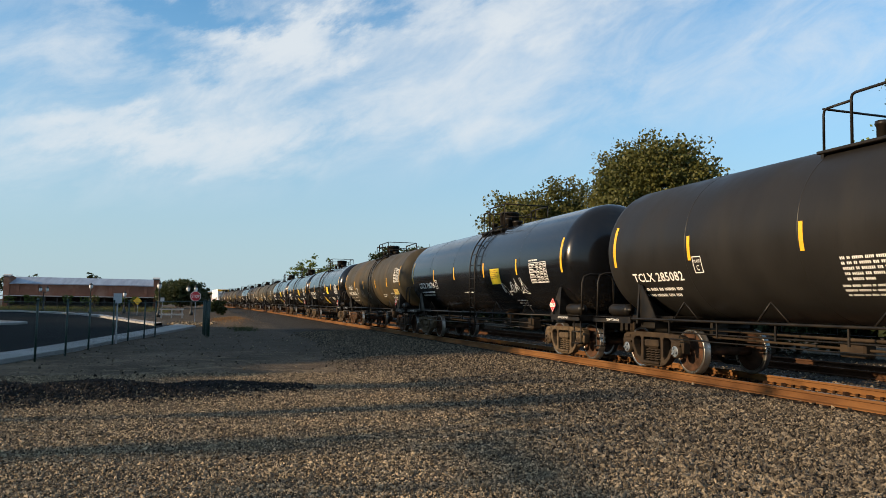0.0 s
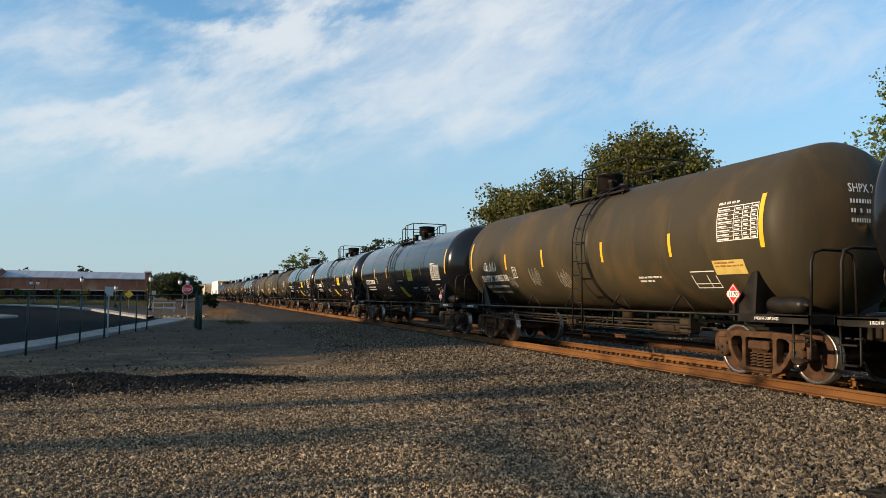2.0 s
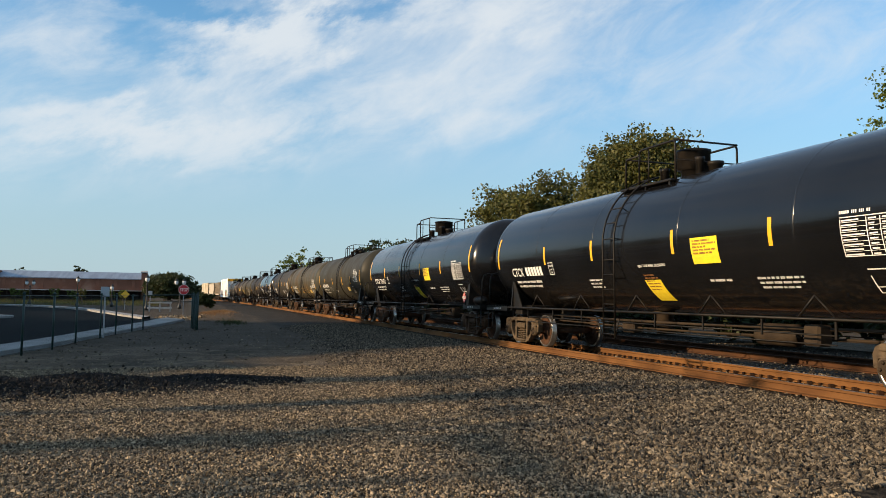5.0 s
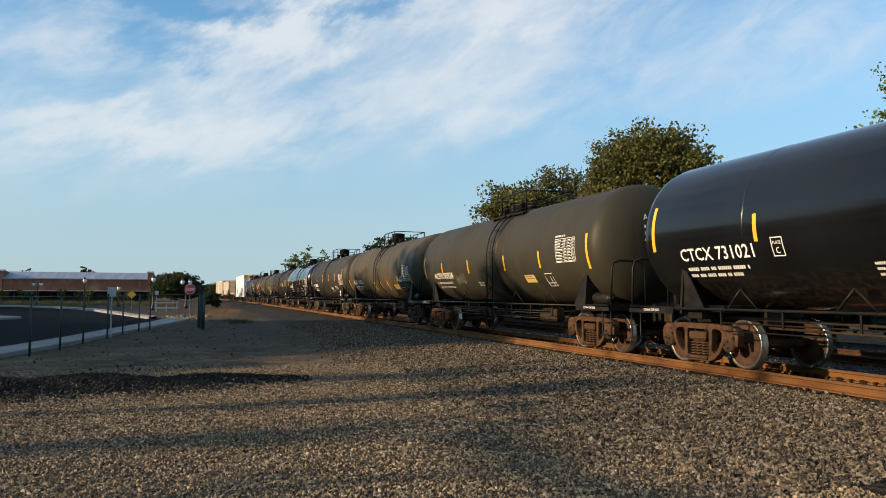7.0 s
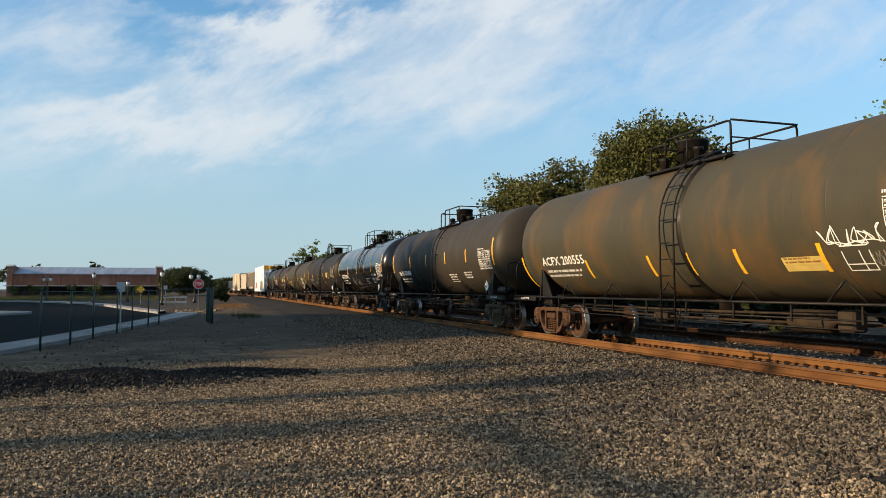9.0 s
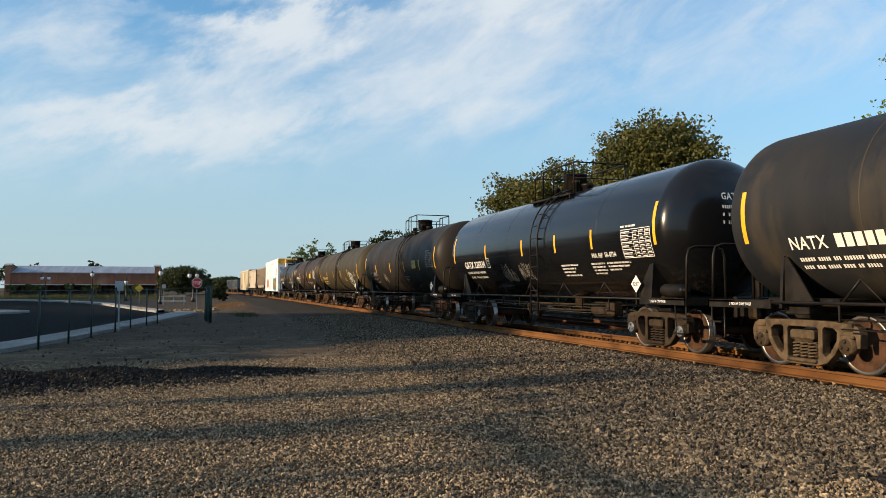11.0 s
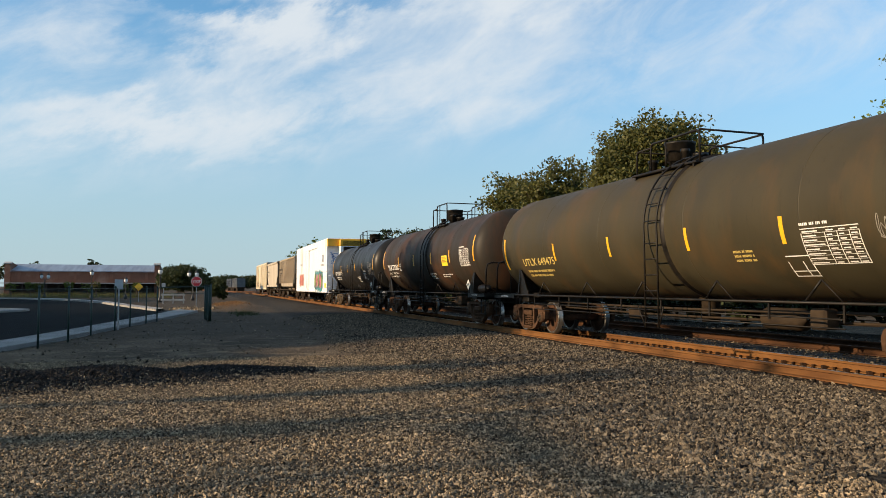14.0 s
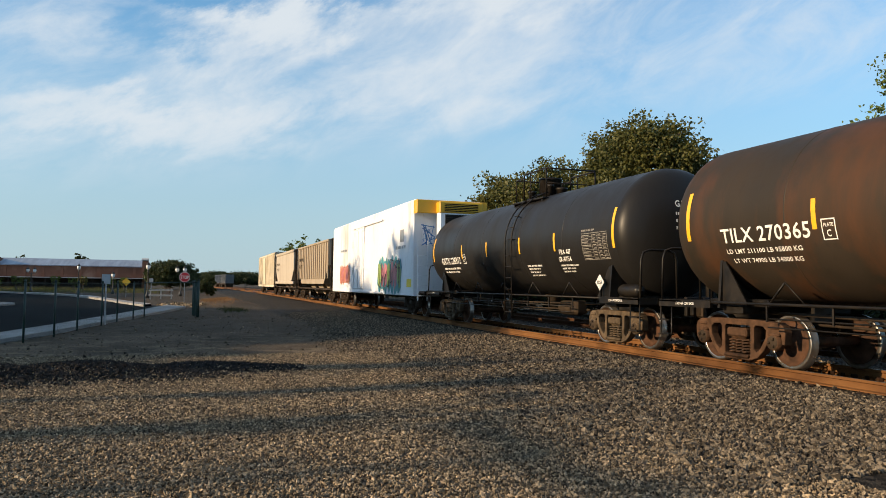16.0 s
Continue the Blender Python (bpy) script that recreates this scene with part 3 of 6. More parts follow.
def bars(side, g, y, z, rows, size, seed, slot=0, lift=0.006):
    """Unreadable small writing: rows of short bars, from the top row down."""
    rnd = random.Random(seed)
    for k, w in enumerate(rows):
        zz = z - k * size * 1.7
        u, word = 0.0, rnd.randint(2, 7)
        while u < w:
            b = rnd.uniform(0.42, 0.62) * size
            side.patch(g, y - u, y - u - b, zz, size, slot, lift)
            u += b + size * 0.22
            word -= 1
            if word == 0:
                u, word = u + size * 0.7, rnd.randint(2, 7)



def data_panel(side, g, y, z, w, h, seed):
    """A white-ruled stencil table with unreadable entries."""
    rnd = random.Random(seed)
    t = 0.014
    for zz in (z, z + h):
        side.patch(g, y, y - w, zz, t, 0)
    for u in (0, 0.42 * w, 0.63 * w, 0.83 * w, w - t):
        side.patch(g, y - u, y - u - t, z, h, 0)
    n = 8
    for k in range(n):
        zz = z + h * (k + 0.3) / n
        if k:
            side.patch(g, y, y - w, z + h * k / n, 0.007, 0)
        side.patch(g, y - 0.03 * w, y - rnd.uniform(0.25, 0.39) * w, zz, h * 0.3 / n, 0, 0.007)
        for u in (0.46, 0.67, 0.86):
            side.patch(g, y - u * w, y - (u + rnd.uniform(0.08, 0.13)) * w, zz, h * 0.3 / n, 0, 0.007)
    bars(side, g, y, z + h + 0.06, [w * 0.5], 0.045, seed)


def scribble(side, g, y, z, w, h, seed, weight=0.015, turns=8):
    """Loose spray-paint tag: a row of unlike bent strokes, no letters."""
    rnd = random.Random(seed)
    line = []
    for k in range(turns):
        y0, wd = y - w * (k + rnd.uniform(-0.15, 0.15)) / turns, w / turns * rnd.uniform(0.9, 1.5)
        top, low = rnd.uniform(0.6, 1.1), rnd.uniform(-0.1, 0.25)
        ctl = [(y0 - wd * rnd.uniform(-0.1, 1.0), z + h * (low + (top - low) * (rnd.random() if i % 2 else (i // 2) % 2))) for i in range(rnd.randint(4, 6))]
        pts = []
        for i in range(len(ctl) - 1):
            a, b, c, d = ctl[max(0, i - 1)], ctl[i], ctl[i + 1], ctl[min(len(ctl) - 1, i + 2)]
            for q in range(5):
                t = q / 5
                pts.append(tuple(0.5 * (2 * b[n] + (c[n] - a[n]) * t + (2 * a[n] - 5 * b[n] + 4 * c[n] - d[n]) * t * t + (3 * b[n] - a[n] - 3 * c[n] + d[n]) * t ** 3) for n in (0, 1)))
        line += pts + [ctl[-1]]
    side.stroke(g, line, weight)


# ---- railway car parts ----
def wheel_geo():
    """A wheelset: two flanged wheels and the axle, turning about x."""
    g = Geo()
    for s in (-1, 1):
        o = s * 0.7525
        prof = [(0.095, 0.115), (0.11, 0.06), (0.19, 0.035), (0.33, 0.005), (0.385, 0.03), (0.4, 0.062), (0.452, 0.066), (0.457, 0.06), (0.457, -0.035),
                (0.482, -0.05), (0.482, -0.07), (0.465, -0.078), (0.4, -0.074), (0.385, -0.045), (0.3, -0.03), (0.17, -0.06), (0.1, -0.09)]
        slots = [0, 0, 0, 0, 0, 1, 1, 1, 1, 1, 1, 1, 0, 0, 0, 0]
        g.lathe([(r, o + s * a) for r, a in prof], "x", 36, slots=slots)
    g.lathe([(0.085, -1.0), (0.085, 1.0)], "x", 14)
    for s in (-1, 1):               # end caps with three bolts
        g.lathe([(0.11, s * 1.04), (0.12, s * 1.06), (0.12, s * 1.19), (0.1, s * 1.205), (0.001, s * 1.21)], "x", 16, slot=2)
        for k in range(3):
            w = k * 2 * math.pi / 3
            g.lathe([(0.024, s * 1.2), (0.024, s * 1.235), (0.001, s * 1.237)], "x", 6, (0, 0.065 * math.cos(w), 0.065 * math.sin(w)), slot=2)
    return g


def side_frame_geo(s):
    """A heavy cast truck side frame with a spring window and two rounded side openings; z from the axle line."""
    def g_():
        half = [(0.45, 0.36), (0.72, 0.345), (0.98, 0.33), (1.08, 0.28), (1.125, 0.17), (1.11, -0.03), (1.05, -0.03), (1.03, 0.13), (0.775, 0.13), (0.745, 0.0),
                (0.64, -0.16), (0.49, -0.3), (0.3, -0.36)]
        out = [(-y, z) for y, z in half][::-1] + half
        h1 = [(-0.29, 0.25), (0.29, 0.25), (0.32, 0.21), (0.32, -0.24), (0.29, -0.28), (-0.29, -0.28), (-0.32, -0.24), (-0.32, 0.21)]
        h2 = [(0.41, 0.22), (0.45, 0.26), (0.62, 0.25), (0.69, 0.19), (0.68, 0.06), (0.55, -0.14), (0.46, -0.2), (0.41, -0.15)]
        h3 = [(-y, z) for y, z in reversed(h2)]
        bm = bmesh.new()
        edges = []
        for loop in (out, h1, h2, h3):
            vs = [bm.verts.new((s * 1.0, y, z)) for y, z in loop]
            edges += [bm.edges.new((vs[i], vs[(i + 1) % len(vs)])) for i in range(len(vs))]
        bmesh.ops.triangle_fill(bm, use_beauty=True, use_dissolve=False, edges=edges)
        ex = bmesh.ops.extrude_face_region(bm, geom=bm.faces[:])
        for v in ex["geom"]:
            if isinstance(v, bmesh.types.BMVert):
                v.co.x = s * 1.15
        bmesh.ops.recalc_face_normals(bm, faces=bm.faces[:])
        rim = [e for e in bm.edges if all(abs(v.co.x - s * 1.15) < 1e-4 for v in e.verts) and len(e.link_faces) == 2 and e.calc_face_angle() > 1.0]
        bmesh.ops.bevel(bm, geom=rim, offset=0.014, segments=2, profile=0.5, affect="EDGES")
        bm.verts.index_update()
        g = Geo().put([tuple(v.co) for v in bm.verts], [tuple(v.index for v in f.verts) for f in bm.faces])
        bm.free()
        for sy in (-1, 1):          # bearing adapters and cast ribs
            g.box((s * 1.08, sy * 0.9, 0.135), (0.2, 0.25, 0.05), bevel=0.012)
            g.box((s * 1.155, sy * 0.9, 0.25), (0.03, 0.2, 0.06), bevel=0.012)
        g.box((s * 1.08, 0, 0.12), (0.19, 0.5, 0.16), bevel=0.03)
        g.box((s * 1.08, 0, -0.29), (0.24, 0.62, 0.06), bevel=0.02)
        return g
    return g_


def spring_geo():
    pts = []
    for i in range(49):
        w = i / 48 * 2 * math.pi * 5
        pts.append((0.075 * math.cos(w), 0.075 * math.sin(w), 0.26 * i / 48))
    return Geo().tube(pts, 0.017, 5)


WHEELS = []


def truck(parent, y, frame_mat, wheel_mats):
    """A two-axle truck; its space begins at the height of the axles."""
    def bol():
        g = Geo().box((0, 0, 0.1), (2.26, 0.36, 0.2), bevel=0.03)
        g.box((0, 0, 0.26), (0.5, 0.5, 0.14), bevel=0.03)
        for s in (-1, 1):
            g.box((0, s * 0.48, 0.02), (1.3, 0.06, 0.1))
            for q in (-1, 1):
                g.box((q * 0.72, s * 0.41, 0.02), (0.12, 0.08, 0.3), rx=s * 8)
        return g
    t = part("truck", bol, frame_mat, parent, key="bolster", at=pose(0, y, 0.457))
    for s in (-1, 1):
        part("side_frame", side_frame_geo(s), frame_mat, t, key=("frame", s))
        for q in (-0.16, 0.0, 0.16):
            part("spring", spring_geo, frame_mat, t, key="spring", at=pose(s * 1.07, q, -0.25))
        for q in (-0.89, 0.89):
            part("bearing", lambda: Geo().lathe([(0.1, -0.1), (0.135, -0.09), (0.135, 0.07), (0.12, 0.09)], "x", 16), frame_mat, t, key="bearing", at=pose(s * 1.1, q, 0))
    for q in (-0.89, 0.89):
        w = part("wheelset", wheel_geo, wheel_mats, t, "rusty wheels with polished treads on an axle", key="wheelset", at=pose(0, q, 0))
        WHEELS.append((w, q, len(WHEELS) * 37.0))
    return t


def coupler_geo(s):
    def g_():
        g = Geo().box((0, s * -0.25, 0), (0.16, 0.6, 0.17), bevel=0.02)
        g.box((0, s * 0.1, 0), (0.3, 0.2, 0.28), bevel=0.04)
        g.box((-s * 0.1, s * 0.2, 0), (0.1, 0.2, 0.26), bevel=0.03)
        g.tube([(0.25, s * -0.2, -0.05), (0.27, s * 0.0, -0.3), (0.2, s * 0.15, -0.36), (0.1, s * 0.22, -0.2)], 0.025, 6)
        return g
    return g_


def hoop(pts, r=0.022, bend=0.12):
    """A bar through corner points with rounded corners."""
    pts = [Vector(p) for p in pts]
    out = [pts[0]]
    for i in range(1, len(pts) - 1):
        a, b, c = pts[i - 1], pts[i], pts[i + 1]
        d1, d2 = (a - b), (c - b)
        k = min(bend, d1.length / 2, d2.length / 2)
        p0, p2 = b + d1.normalized() * k, b + d2.normalized() * k
        out += [p0.lerp(b, 0.4).lerp(b.lerp(p2, 0.1), 0.35), (p0 + p2) / 4 + b / 2, p2.lerp(b, 0.4).lerp(b.lerp(p0, 0.1), 0.35)]
        out[-3], out[-1] = p0.lerp(out[-2], 0.3), p2.lerp(out[-2], 0.3)
    out.append(pts[-1])
    return out


def tank_car(spec):
    """A tank car at the origin: rear end towards +y, rail top at z = 0, the near side at -x."""
    L = (spec["rear"] - spec["front"]) / 2      # half the distance between the end stripes
    R, ZC = 1.5, 2.6
    skin, steel = spec["skin"], spec.get("steel", M["steel_black"])
    frame_mat = spec.get("frame", M["cast_tan"])
    car = tagged(new("tank_car"), spec["label"], "tank car", group="freight train")
    LB, HD = L + 0.13, 0.66
    # shell with dished ends and weld beads
    prof = [(0.001, -LB - HD)]
    for k in range(1, 11):
        w = math.pi / 2 * k / 10
        prof.append((R * math.sin(w) ** 0.9, -LB - HD * math.cos(w) ** 1.0))
    seams = [-LB * 0.62, -LB * 0.22, LB * 0.22, LB * 0.62]
    prof += [(R, -LB + 0.02), (R, -LB + 0.3), (R, LB - 0.3), (R, LB - 0.02)]
    for k in range(10, 0, -1):
        w = math.pi / 2 * k / 10
        prof.append((R * math.sin(w) ** 0.9, LB + HD * math.cos(w)))
    prof.append((0.001, LB + HD))
    part("tank", Geo().lathe(prof, "y", 72), skin, car, at=pose(0, 0, ZC))
    for ys in seams:
        part("weld_seam", lambda: Geo().lathe([(R - 0.01, -0.02), (R + 0.004, -0.012), (R + 0.004, 0.012), (R - 0.01, 0.02)], "y", 72), skin, car, key="seam", at=pose(0, ys, ZC))
    side = Side(R, ZC)
    # sills, bolsters, platforms at both ends
    tr = L - 0.7
    for s in (-1, 1):
        tr = L - 0.45 if s < 0 else L - 0.95
        g = Geo().box((0, s * (L - 0.3), 0.93), (0.42, 2.9, 0.34), bevel=0.02)
        g.box((0, s * (L + 1.0), 0.95), (0.6, 0.12, 0.42), bevel=0.02)
        part("sill", g, steel, car)
        g = Geo()
        # a cradle across the car that follows the tank's underside
        curve = [(R * math.sin(radians(a)), ZC - R * math.cos(radians(a)) + 0.01) for a in range(-60, 61, 10)]
        web = Geo().slab([(-1.4, 1.0), (-1.33, 1.86)] + curve + [(1.33, 1.86), (1.4, 1.0)], -0.03, 0.03)
        g.put([(y, s * (tr + 0.18) + x, z) for x, y, z in web.v], web.f)
        g.box((0, s * tr, 0.98), (2.5, 0.5, 0.16), bevel=0.02)
        for q in (-1, 1):           # stiffening gusset that leans towards the middle of the car
            o = s * (tr + 0.18)
            g.slab([(o, 1.05), (o, 1.84), (o - s * 0.1, 1.84), (o - s * 0.62, 1.12), (o - s * 0.62, 1.05)], q * 1.33, q * 1.3)
        g.box((0, s * tr, 1.1), (2.3, 1.5, 0.14), bevel=0.02)
        part("bolster", g, steel, car)
        g = Geo().box((0, s * (L + 0.62), 1.1), (2.9, 0.75, 0.05), bevel=0.01)
        g.box((0, s * (L + 0.98), 1.06), (2.9, 0.05, 0.14))
        for q in (-1, 1):
            g.box((q * 1.42, s * (L + 0.2), 1.06), (0.06, 1.6, 0.14))
        part("end_platform", g, steel, car, key=None)
        e = s * (L + 0.94)
        for q in (-1, 1):
            g = Geo().tube(hoop([(q * 1.38, e, 1.1), (q * 1.38, e, 2.18), (q * 0.45, e, 2.18), (q * 0.45, e, 1.1)], bend=0.3), 0.026, 8)
            part("end_handrail", g, steel, car)
        for q in (-1, 1):           # hanging step
            g = Geo()
            x = q * 1.4
            g.tube(hoop([(x, s * (L + 0.6), 1.05), (x, s * (L + 0.6), 0.42), (x, s * (L + 0.95), 0.42), (x, s * (L + 0.95), 1.05)], bend=0.05), 0.018)
            g.box((x, s * (L + 0.78), 0.72), (0.14, 0.34, 0.025))
            g.box((x, s * (L + 0.78), 0.43), (0.14, 0.34, 0.025))
            part("step", g, steel, car)
        part("coupler", coupler_geo(s), M["steel_dusty"], car, key=("coupler", s), at=pose(0, s * (L + 1.18), 0.86))
        truck(car, s * tr, frame_mat, spec.get("wheels", [M["wheel_rust"], M["wheel_tread"], M["steel_dusty"]]))
    if spec.get("air", 1) != 0:
        a = -1 if spec.get("air", 1) > 0 else 1
        g = Geo().lathe([(0.001, -0.42), (0.11, -0.38), (0.14, -0.3), (0.14, 0.3), (0.11, 0.38), (0.001, 0.42)], "y", 16)
        part("air_reservoir", g, steel, car, at=pose(-1.15, a * (L + 0.25), 1.28))
        g = Geo().lathe([(0.3, -0.03), (0.3, 0.03)], "y", 20, (0.55, 0, 0))
        for k in range(4):
            g.tube([(0.55, 0.0, 0.0), (0.55 + 0.3 * math.cos(k * 1.57), 0, 0.3 * math.sin(k * 1.57))], 0.02)
        g.box((0.55, 0.06, -0.35), (0.2, 0.15, 0.7), bevel=0.02)
        part("hand_brake", g, steel, car, at=pose(0, -a * -(L + 0.86), 1.75))
    tr = L - 0.7
    # long side rails with posts, pipes and brake gear below
    for q in (-1, 1):
        g = Geo().tube([(q * 1.42, -L - 0.5, 1.1), (q * 1.42, L + 0.5, 1.1)], 0.025, 8)
        part("side_rail", g, steel, car)
        g = Geo().tube([(q * 1.38, -(tr - 1.25), 0.86), (q * 1.38, tr - 1.25, 0.86)], 0.016)
        g.tube([(q * 1.38, -(tr - 1.25), 0.72), (q * 1.38, tr - 1.25, 0.72)], 0.013)
        y = -(tr - 1.25)
        while y <= tr - 1.24:
            g.box((q * 1.4, y, 0.96), (0.025, 0.035, 0.3))
            y += (2 * tr - 2.5) / 7
        part("lower_rail", g, steel, car)
        n = 5
        for k in range(n):          # slanted struts between shell and rail
            y = (-1 + 2 * (k + 0.5) / n) * (L - 1.2)
            part("strut", lambda: Geo().tube([(0, 0.34, 1.1), (0, 0.0, 1.46)], 0.02).tube([(0, 0.0, 1.46), (0.12, -0.3, 1.1)], 0.014), steel, car, key="strut" + str(q), at=pose(q * 1.34, y, 0))
    g = Geo()
    for x, z, r in ((-0.5, 0.78, 0.025), (0.35, 0.72, 0.02), (-0.85, 0.95, 0.03)):
        g.tube([(x, -tr, z), (x, -1.0, z - 0.06), (x, 1.2, z - 0.06), (x, tr, z)], r)
    g.lathe([(0.001, -0.5), (0.2, -0.42), (0.2, 0.42), (0.001, 0.5)], "y", 14, (-0.55, -L * 0.45, 0.78))
    g.box((-0.5, L * 0.2, 0.75), (0.25, 0.5, 0.3), bevel=0.03)
    g.box((-0.95, -L * 0.62, 0.83), (0.3, 0.34, 0.34), bevel=0.04)
    g.lathe([(0.2, 0.6), (0.2, 1.05), (0.28, 1.12)], "z", 14, (0, spec.get("ladder", -0.6), 0))
    part("brake_gear", g, M["steel_dusty"], car, "dusty brake cylinder, levers and pipes")
    # ladder, top platform, railing, manway
    ly = spec.get("ladder", -0.6) - 0.15
    for q in (-1, 1):
        g = Geo()
        for e in (-0.23, 0.23):
            pts = [(q * (R + 0.08), ly + e, 0.5), (q * (R + 0.1), ly + e, ZC - 0.3)]
            for k in range(0, 12):
                f = radians(k * 6.8)
                pts.append((q * (R + 0.11) * math.cos(f), ly + e, ZC + (R + 0.11) * math.sin(f)))
            g.tube(pts, 0.022, 6)
            g.tube([(q * (R + 0.08), ly + e * 1.05, 0.52), (q * (R + 0.12), ly + e * 2.0, 0.95)], 0.014)
        z = 0.6
        while z < ZC - 0.1:
            g.tube([(q * (R + 0.09), ly - 0.23, z), (q * (R + 0.09), ly + 0.23, z)], 0.014)
            z += 0.33
        for k in range(0, 6):
            f = radians(4 + k * 13)
            x, zz = q * (R + 0.11) * math.cos(f), ZC + (R + 0.11) * math.sin(f)
            g.tube([(x, ly - 0.23, zz), (x, ly + 0.23, zz)], 0.014)
            if k % 2 == 0:
                g.tube([(x, ly - 0.23, zz), (q * R * math.cos(f), ly - 0.23, ZC + R * math.sin(f))], 0.012)
        part("ladder", g, steel, car)
    if spec.get("band"):            # a stiffening band round the shell beside the ladder
        g = Geo().lathe([(R, ly - 0.33), (R + 0.05, ly - 0.32), (R + 0.05, ly - 0.25), (R, ly - 0.24)], "y", 72, (0, 0, ZC))
        part("band", g, steel, car)
    p0, p1, hgt, dome_y = spec["rails"]
    TOP = ZC + R
    for q in (-1, 1):
        g = Geo().box((q * 0.72, (p0 + p1) / 2, TOP - 0.19), (0.4, p1 - p0, 0.05), bevel=0.01)
        for y in (p0 + 0.1, (p0 + p1) / 2, p1 - 0.1):
            g.box((q * 0.72, y, TOP - 0.28), (0.34, 0.05, 0.2))
        part("top_platform", g, steel, car)
    zr = TOP - 0.18
    for q in (-1, 1):
        x = q * 0.8
        part("railing", Geo().tube(hoop([(x, p1 - 0.05, zr), (x, p1 - 0.05, zr + hgt * 0.86), (x, p1 - 0.6, zr + hgt * 0.86)]), 0.022), steel, car)
        g = Geo()
        g.tube(hoop([(x, p1 - 0.6, zr), (x, p1 - 0.6, zr + hgt), (x, p0, zr + hgt), (x, p0, zr)]), 0.024)
        g.tube([(x, (p0 + p1) / 2, zr), (x, (p0 + p1) / 2, zr + hgt)], 0.018)
        part("railing", g, steel, car)
    part("railing", Geo().tube([(-0.8, p1 - 0.05, zr + hgt * 0.86), (0.8, p1 - 0.05, zr + hgt * 0.86)], 0.02), steel, car)
    g = Geo().tube([(-0.8, p0, zr + hgt), (0.8, p0, zr + hgt)], 0.022)
    part("railing", Geo().tube([(-0.8, p0, zr + hgt * 0.5), (0.8, p0, zr + hgt * 0.5)], 0.016), steel, car)
    part("railing", g, steel, car)
    my = dome_y
    mr = spec.get("dome", 0.34)
    mh = spec.get("dome_h", 0.56)
    g = Geo().lathe([(mr * 0.72, TOP - 0.12), (mr * 0.72, TOP + 0.12), (mr, TOP + 0.13), (mr, TOP + mh - 0.06), (mr * 1.05, TOP + mh - 0.05), (mr * 1.05, TOP + mh), (mr * 0.5, TOP + mh + 0.03), (0.001, TOP + mh + 0.04)], "z", 28)
    part("manway", g, spec.get("dome_mat", steel), car, at=pose(0, my, 0))
    for dx, dy, r, h in ((0.3, 0.62, 0.13, 0.28), (-0.35, 0.55, 0.1, 0.22), (0.0, -0.72, 0.15, 0.2), (-0.3, -0.6, 0.09, 0.3)):
        g = Geo().lathe([(r, TOP - 0.15), (r, TOP + h - 0.08), (r * 1.2, TOP + h - 0.07), (r * 1.2, TOP + h), (0.001, TOP + h + 0.02)], "z", 14, (dx, my + dy, 0))
        part("valve", g, steel, car)
    # marks
    def round_curve(z):
        return 14.5 * ((TX - math.sqrt(max(0.05, R * R - (z - ZC) ** 2))) / (TX - 1.47) - 1)
    def stripe(y, z0, z1, w=0.085, skew=0.0):
        g = Geo()
        h = R * (math.asin((z1 - ZC) / R) - math.asin((z0 - ZC) / R))
        y += round_curve((z0 + z1) / 2)
        side.patch(g, y + w / 2, y - w / 2, z0, h, 0, 0.006, skew)
        part("stripe", g, M["yellow_tape"], car, "yellow reflective stripe")
    for y in (-L, L):
        stripe(y, *spec.get("end_z", (2.24, 3.15)), 0.1)
    for y in spec["stripes"]:
        stripe(y, *spec.get("mid_z", (2.27, 2.74)), 0.09, spec.get("lean", 0.0))
    g = Geo()
    ty, tz, tw, th = spec["mark"]
    ty += round_curve(tz + th / 2)
    if spec.get("blurred"):         # only the four letters can be read; the digits stay bars
        side.text(g, spec["text"], ty, tz, th, width=tw * 0.38)
        for k in range(6):
            side.patch(g, ty - tw * (0.46 + 0.09 * k), ty - tw * (0.53 + 0.09 * k), tz, th)
    else:
        side.text(g, spec["text"], ty, tz, th, width=tw)
    part("lettering", g, spec.get("ink", M["white_paint"]), car, "stencilled reporting mark", kind="stuff")
    g = Geo()
    if spec.get("weights"):
        for k, line in enumerate(spec["weights"]):
            side.text(g, line, ty - 0.05 - 0.1 * k, tz - 0.19 - 0.16 * k, 0.085, width=tw * (0.86 - 0.08 * k))
    else:
        bars(side, g, ty - 0.1, tz - 0.19, [tw * 0.82, tw * 0.74], 0.07, 5)
    part("lettering", g, spec.get("ink", M["white_paint"]), car, "small stencilled weights", kind="stuff")
    for kind, *a in spec["signs"]:
        g = Geo()
        if kind != "diamond":
            a[0] += round_curve(a[1] + (0.0 if kind in ("bars", "text") else 0.2))
        if kind == "panel":
            data_panel(side, g, *a, 11)
            part("data_panel", g, spec.get("panel_mat", M["white_paint"]), car, "white ruled stencil table", kind="stuff")
        elif kind in ("yellow", "dull"):
            y, z, w, h, skew = a
            side.patch(g, y, y - w, z, h, 0, 0.006, skew)
            bars(side, g, y - 0.06, z + h - 0.09, [(w - 0.12) * k for k in (0.75, 1.0, 0.6, 0.95, 0.85, 0.7)][:max(2, int((h - 0.06) / 0.078))], 0.034, int(y * 7), 1, 0.009)
            part("placard", g, [M["yellow_sheet"] if kind == "yellow" else M["dull_yellow"], M["brown_ink"]], car, "yellow sheet with lines of thin print")
        elif kind == "diamond":
            y, z, num, red = a
            x0 = -1.43
            sq = 0.19
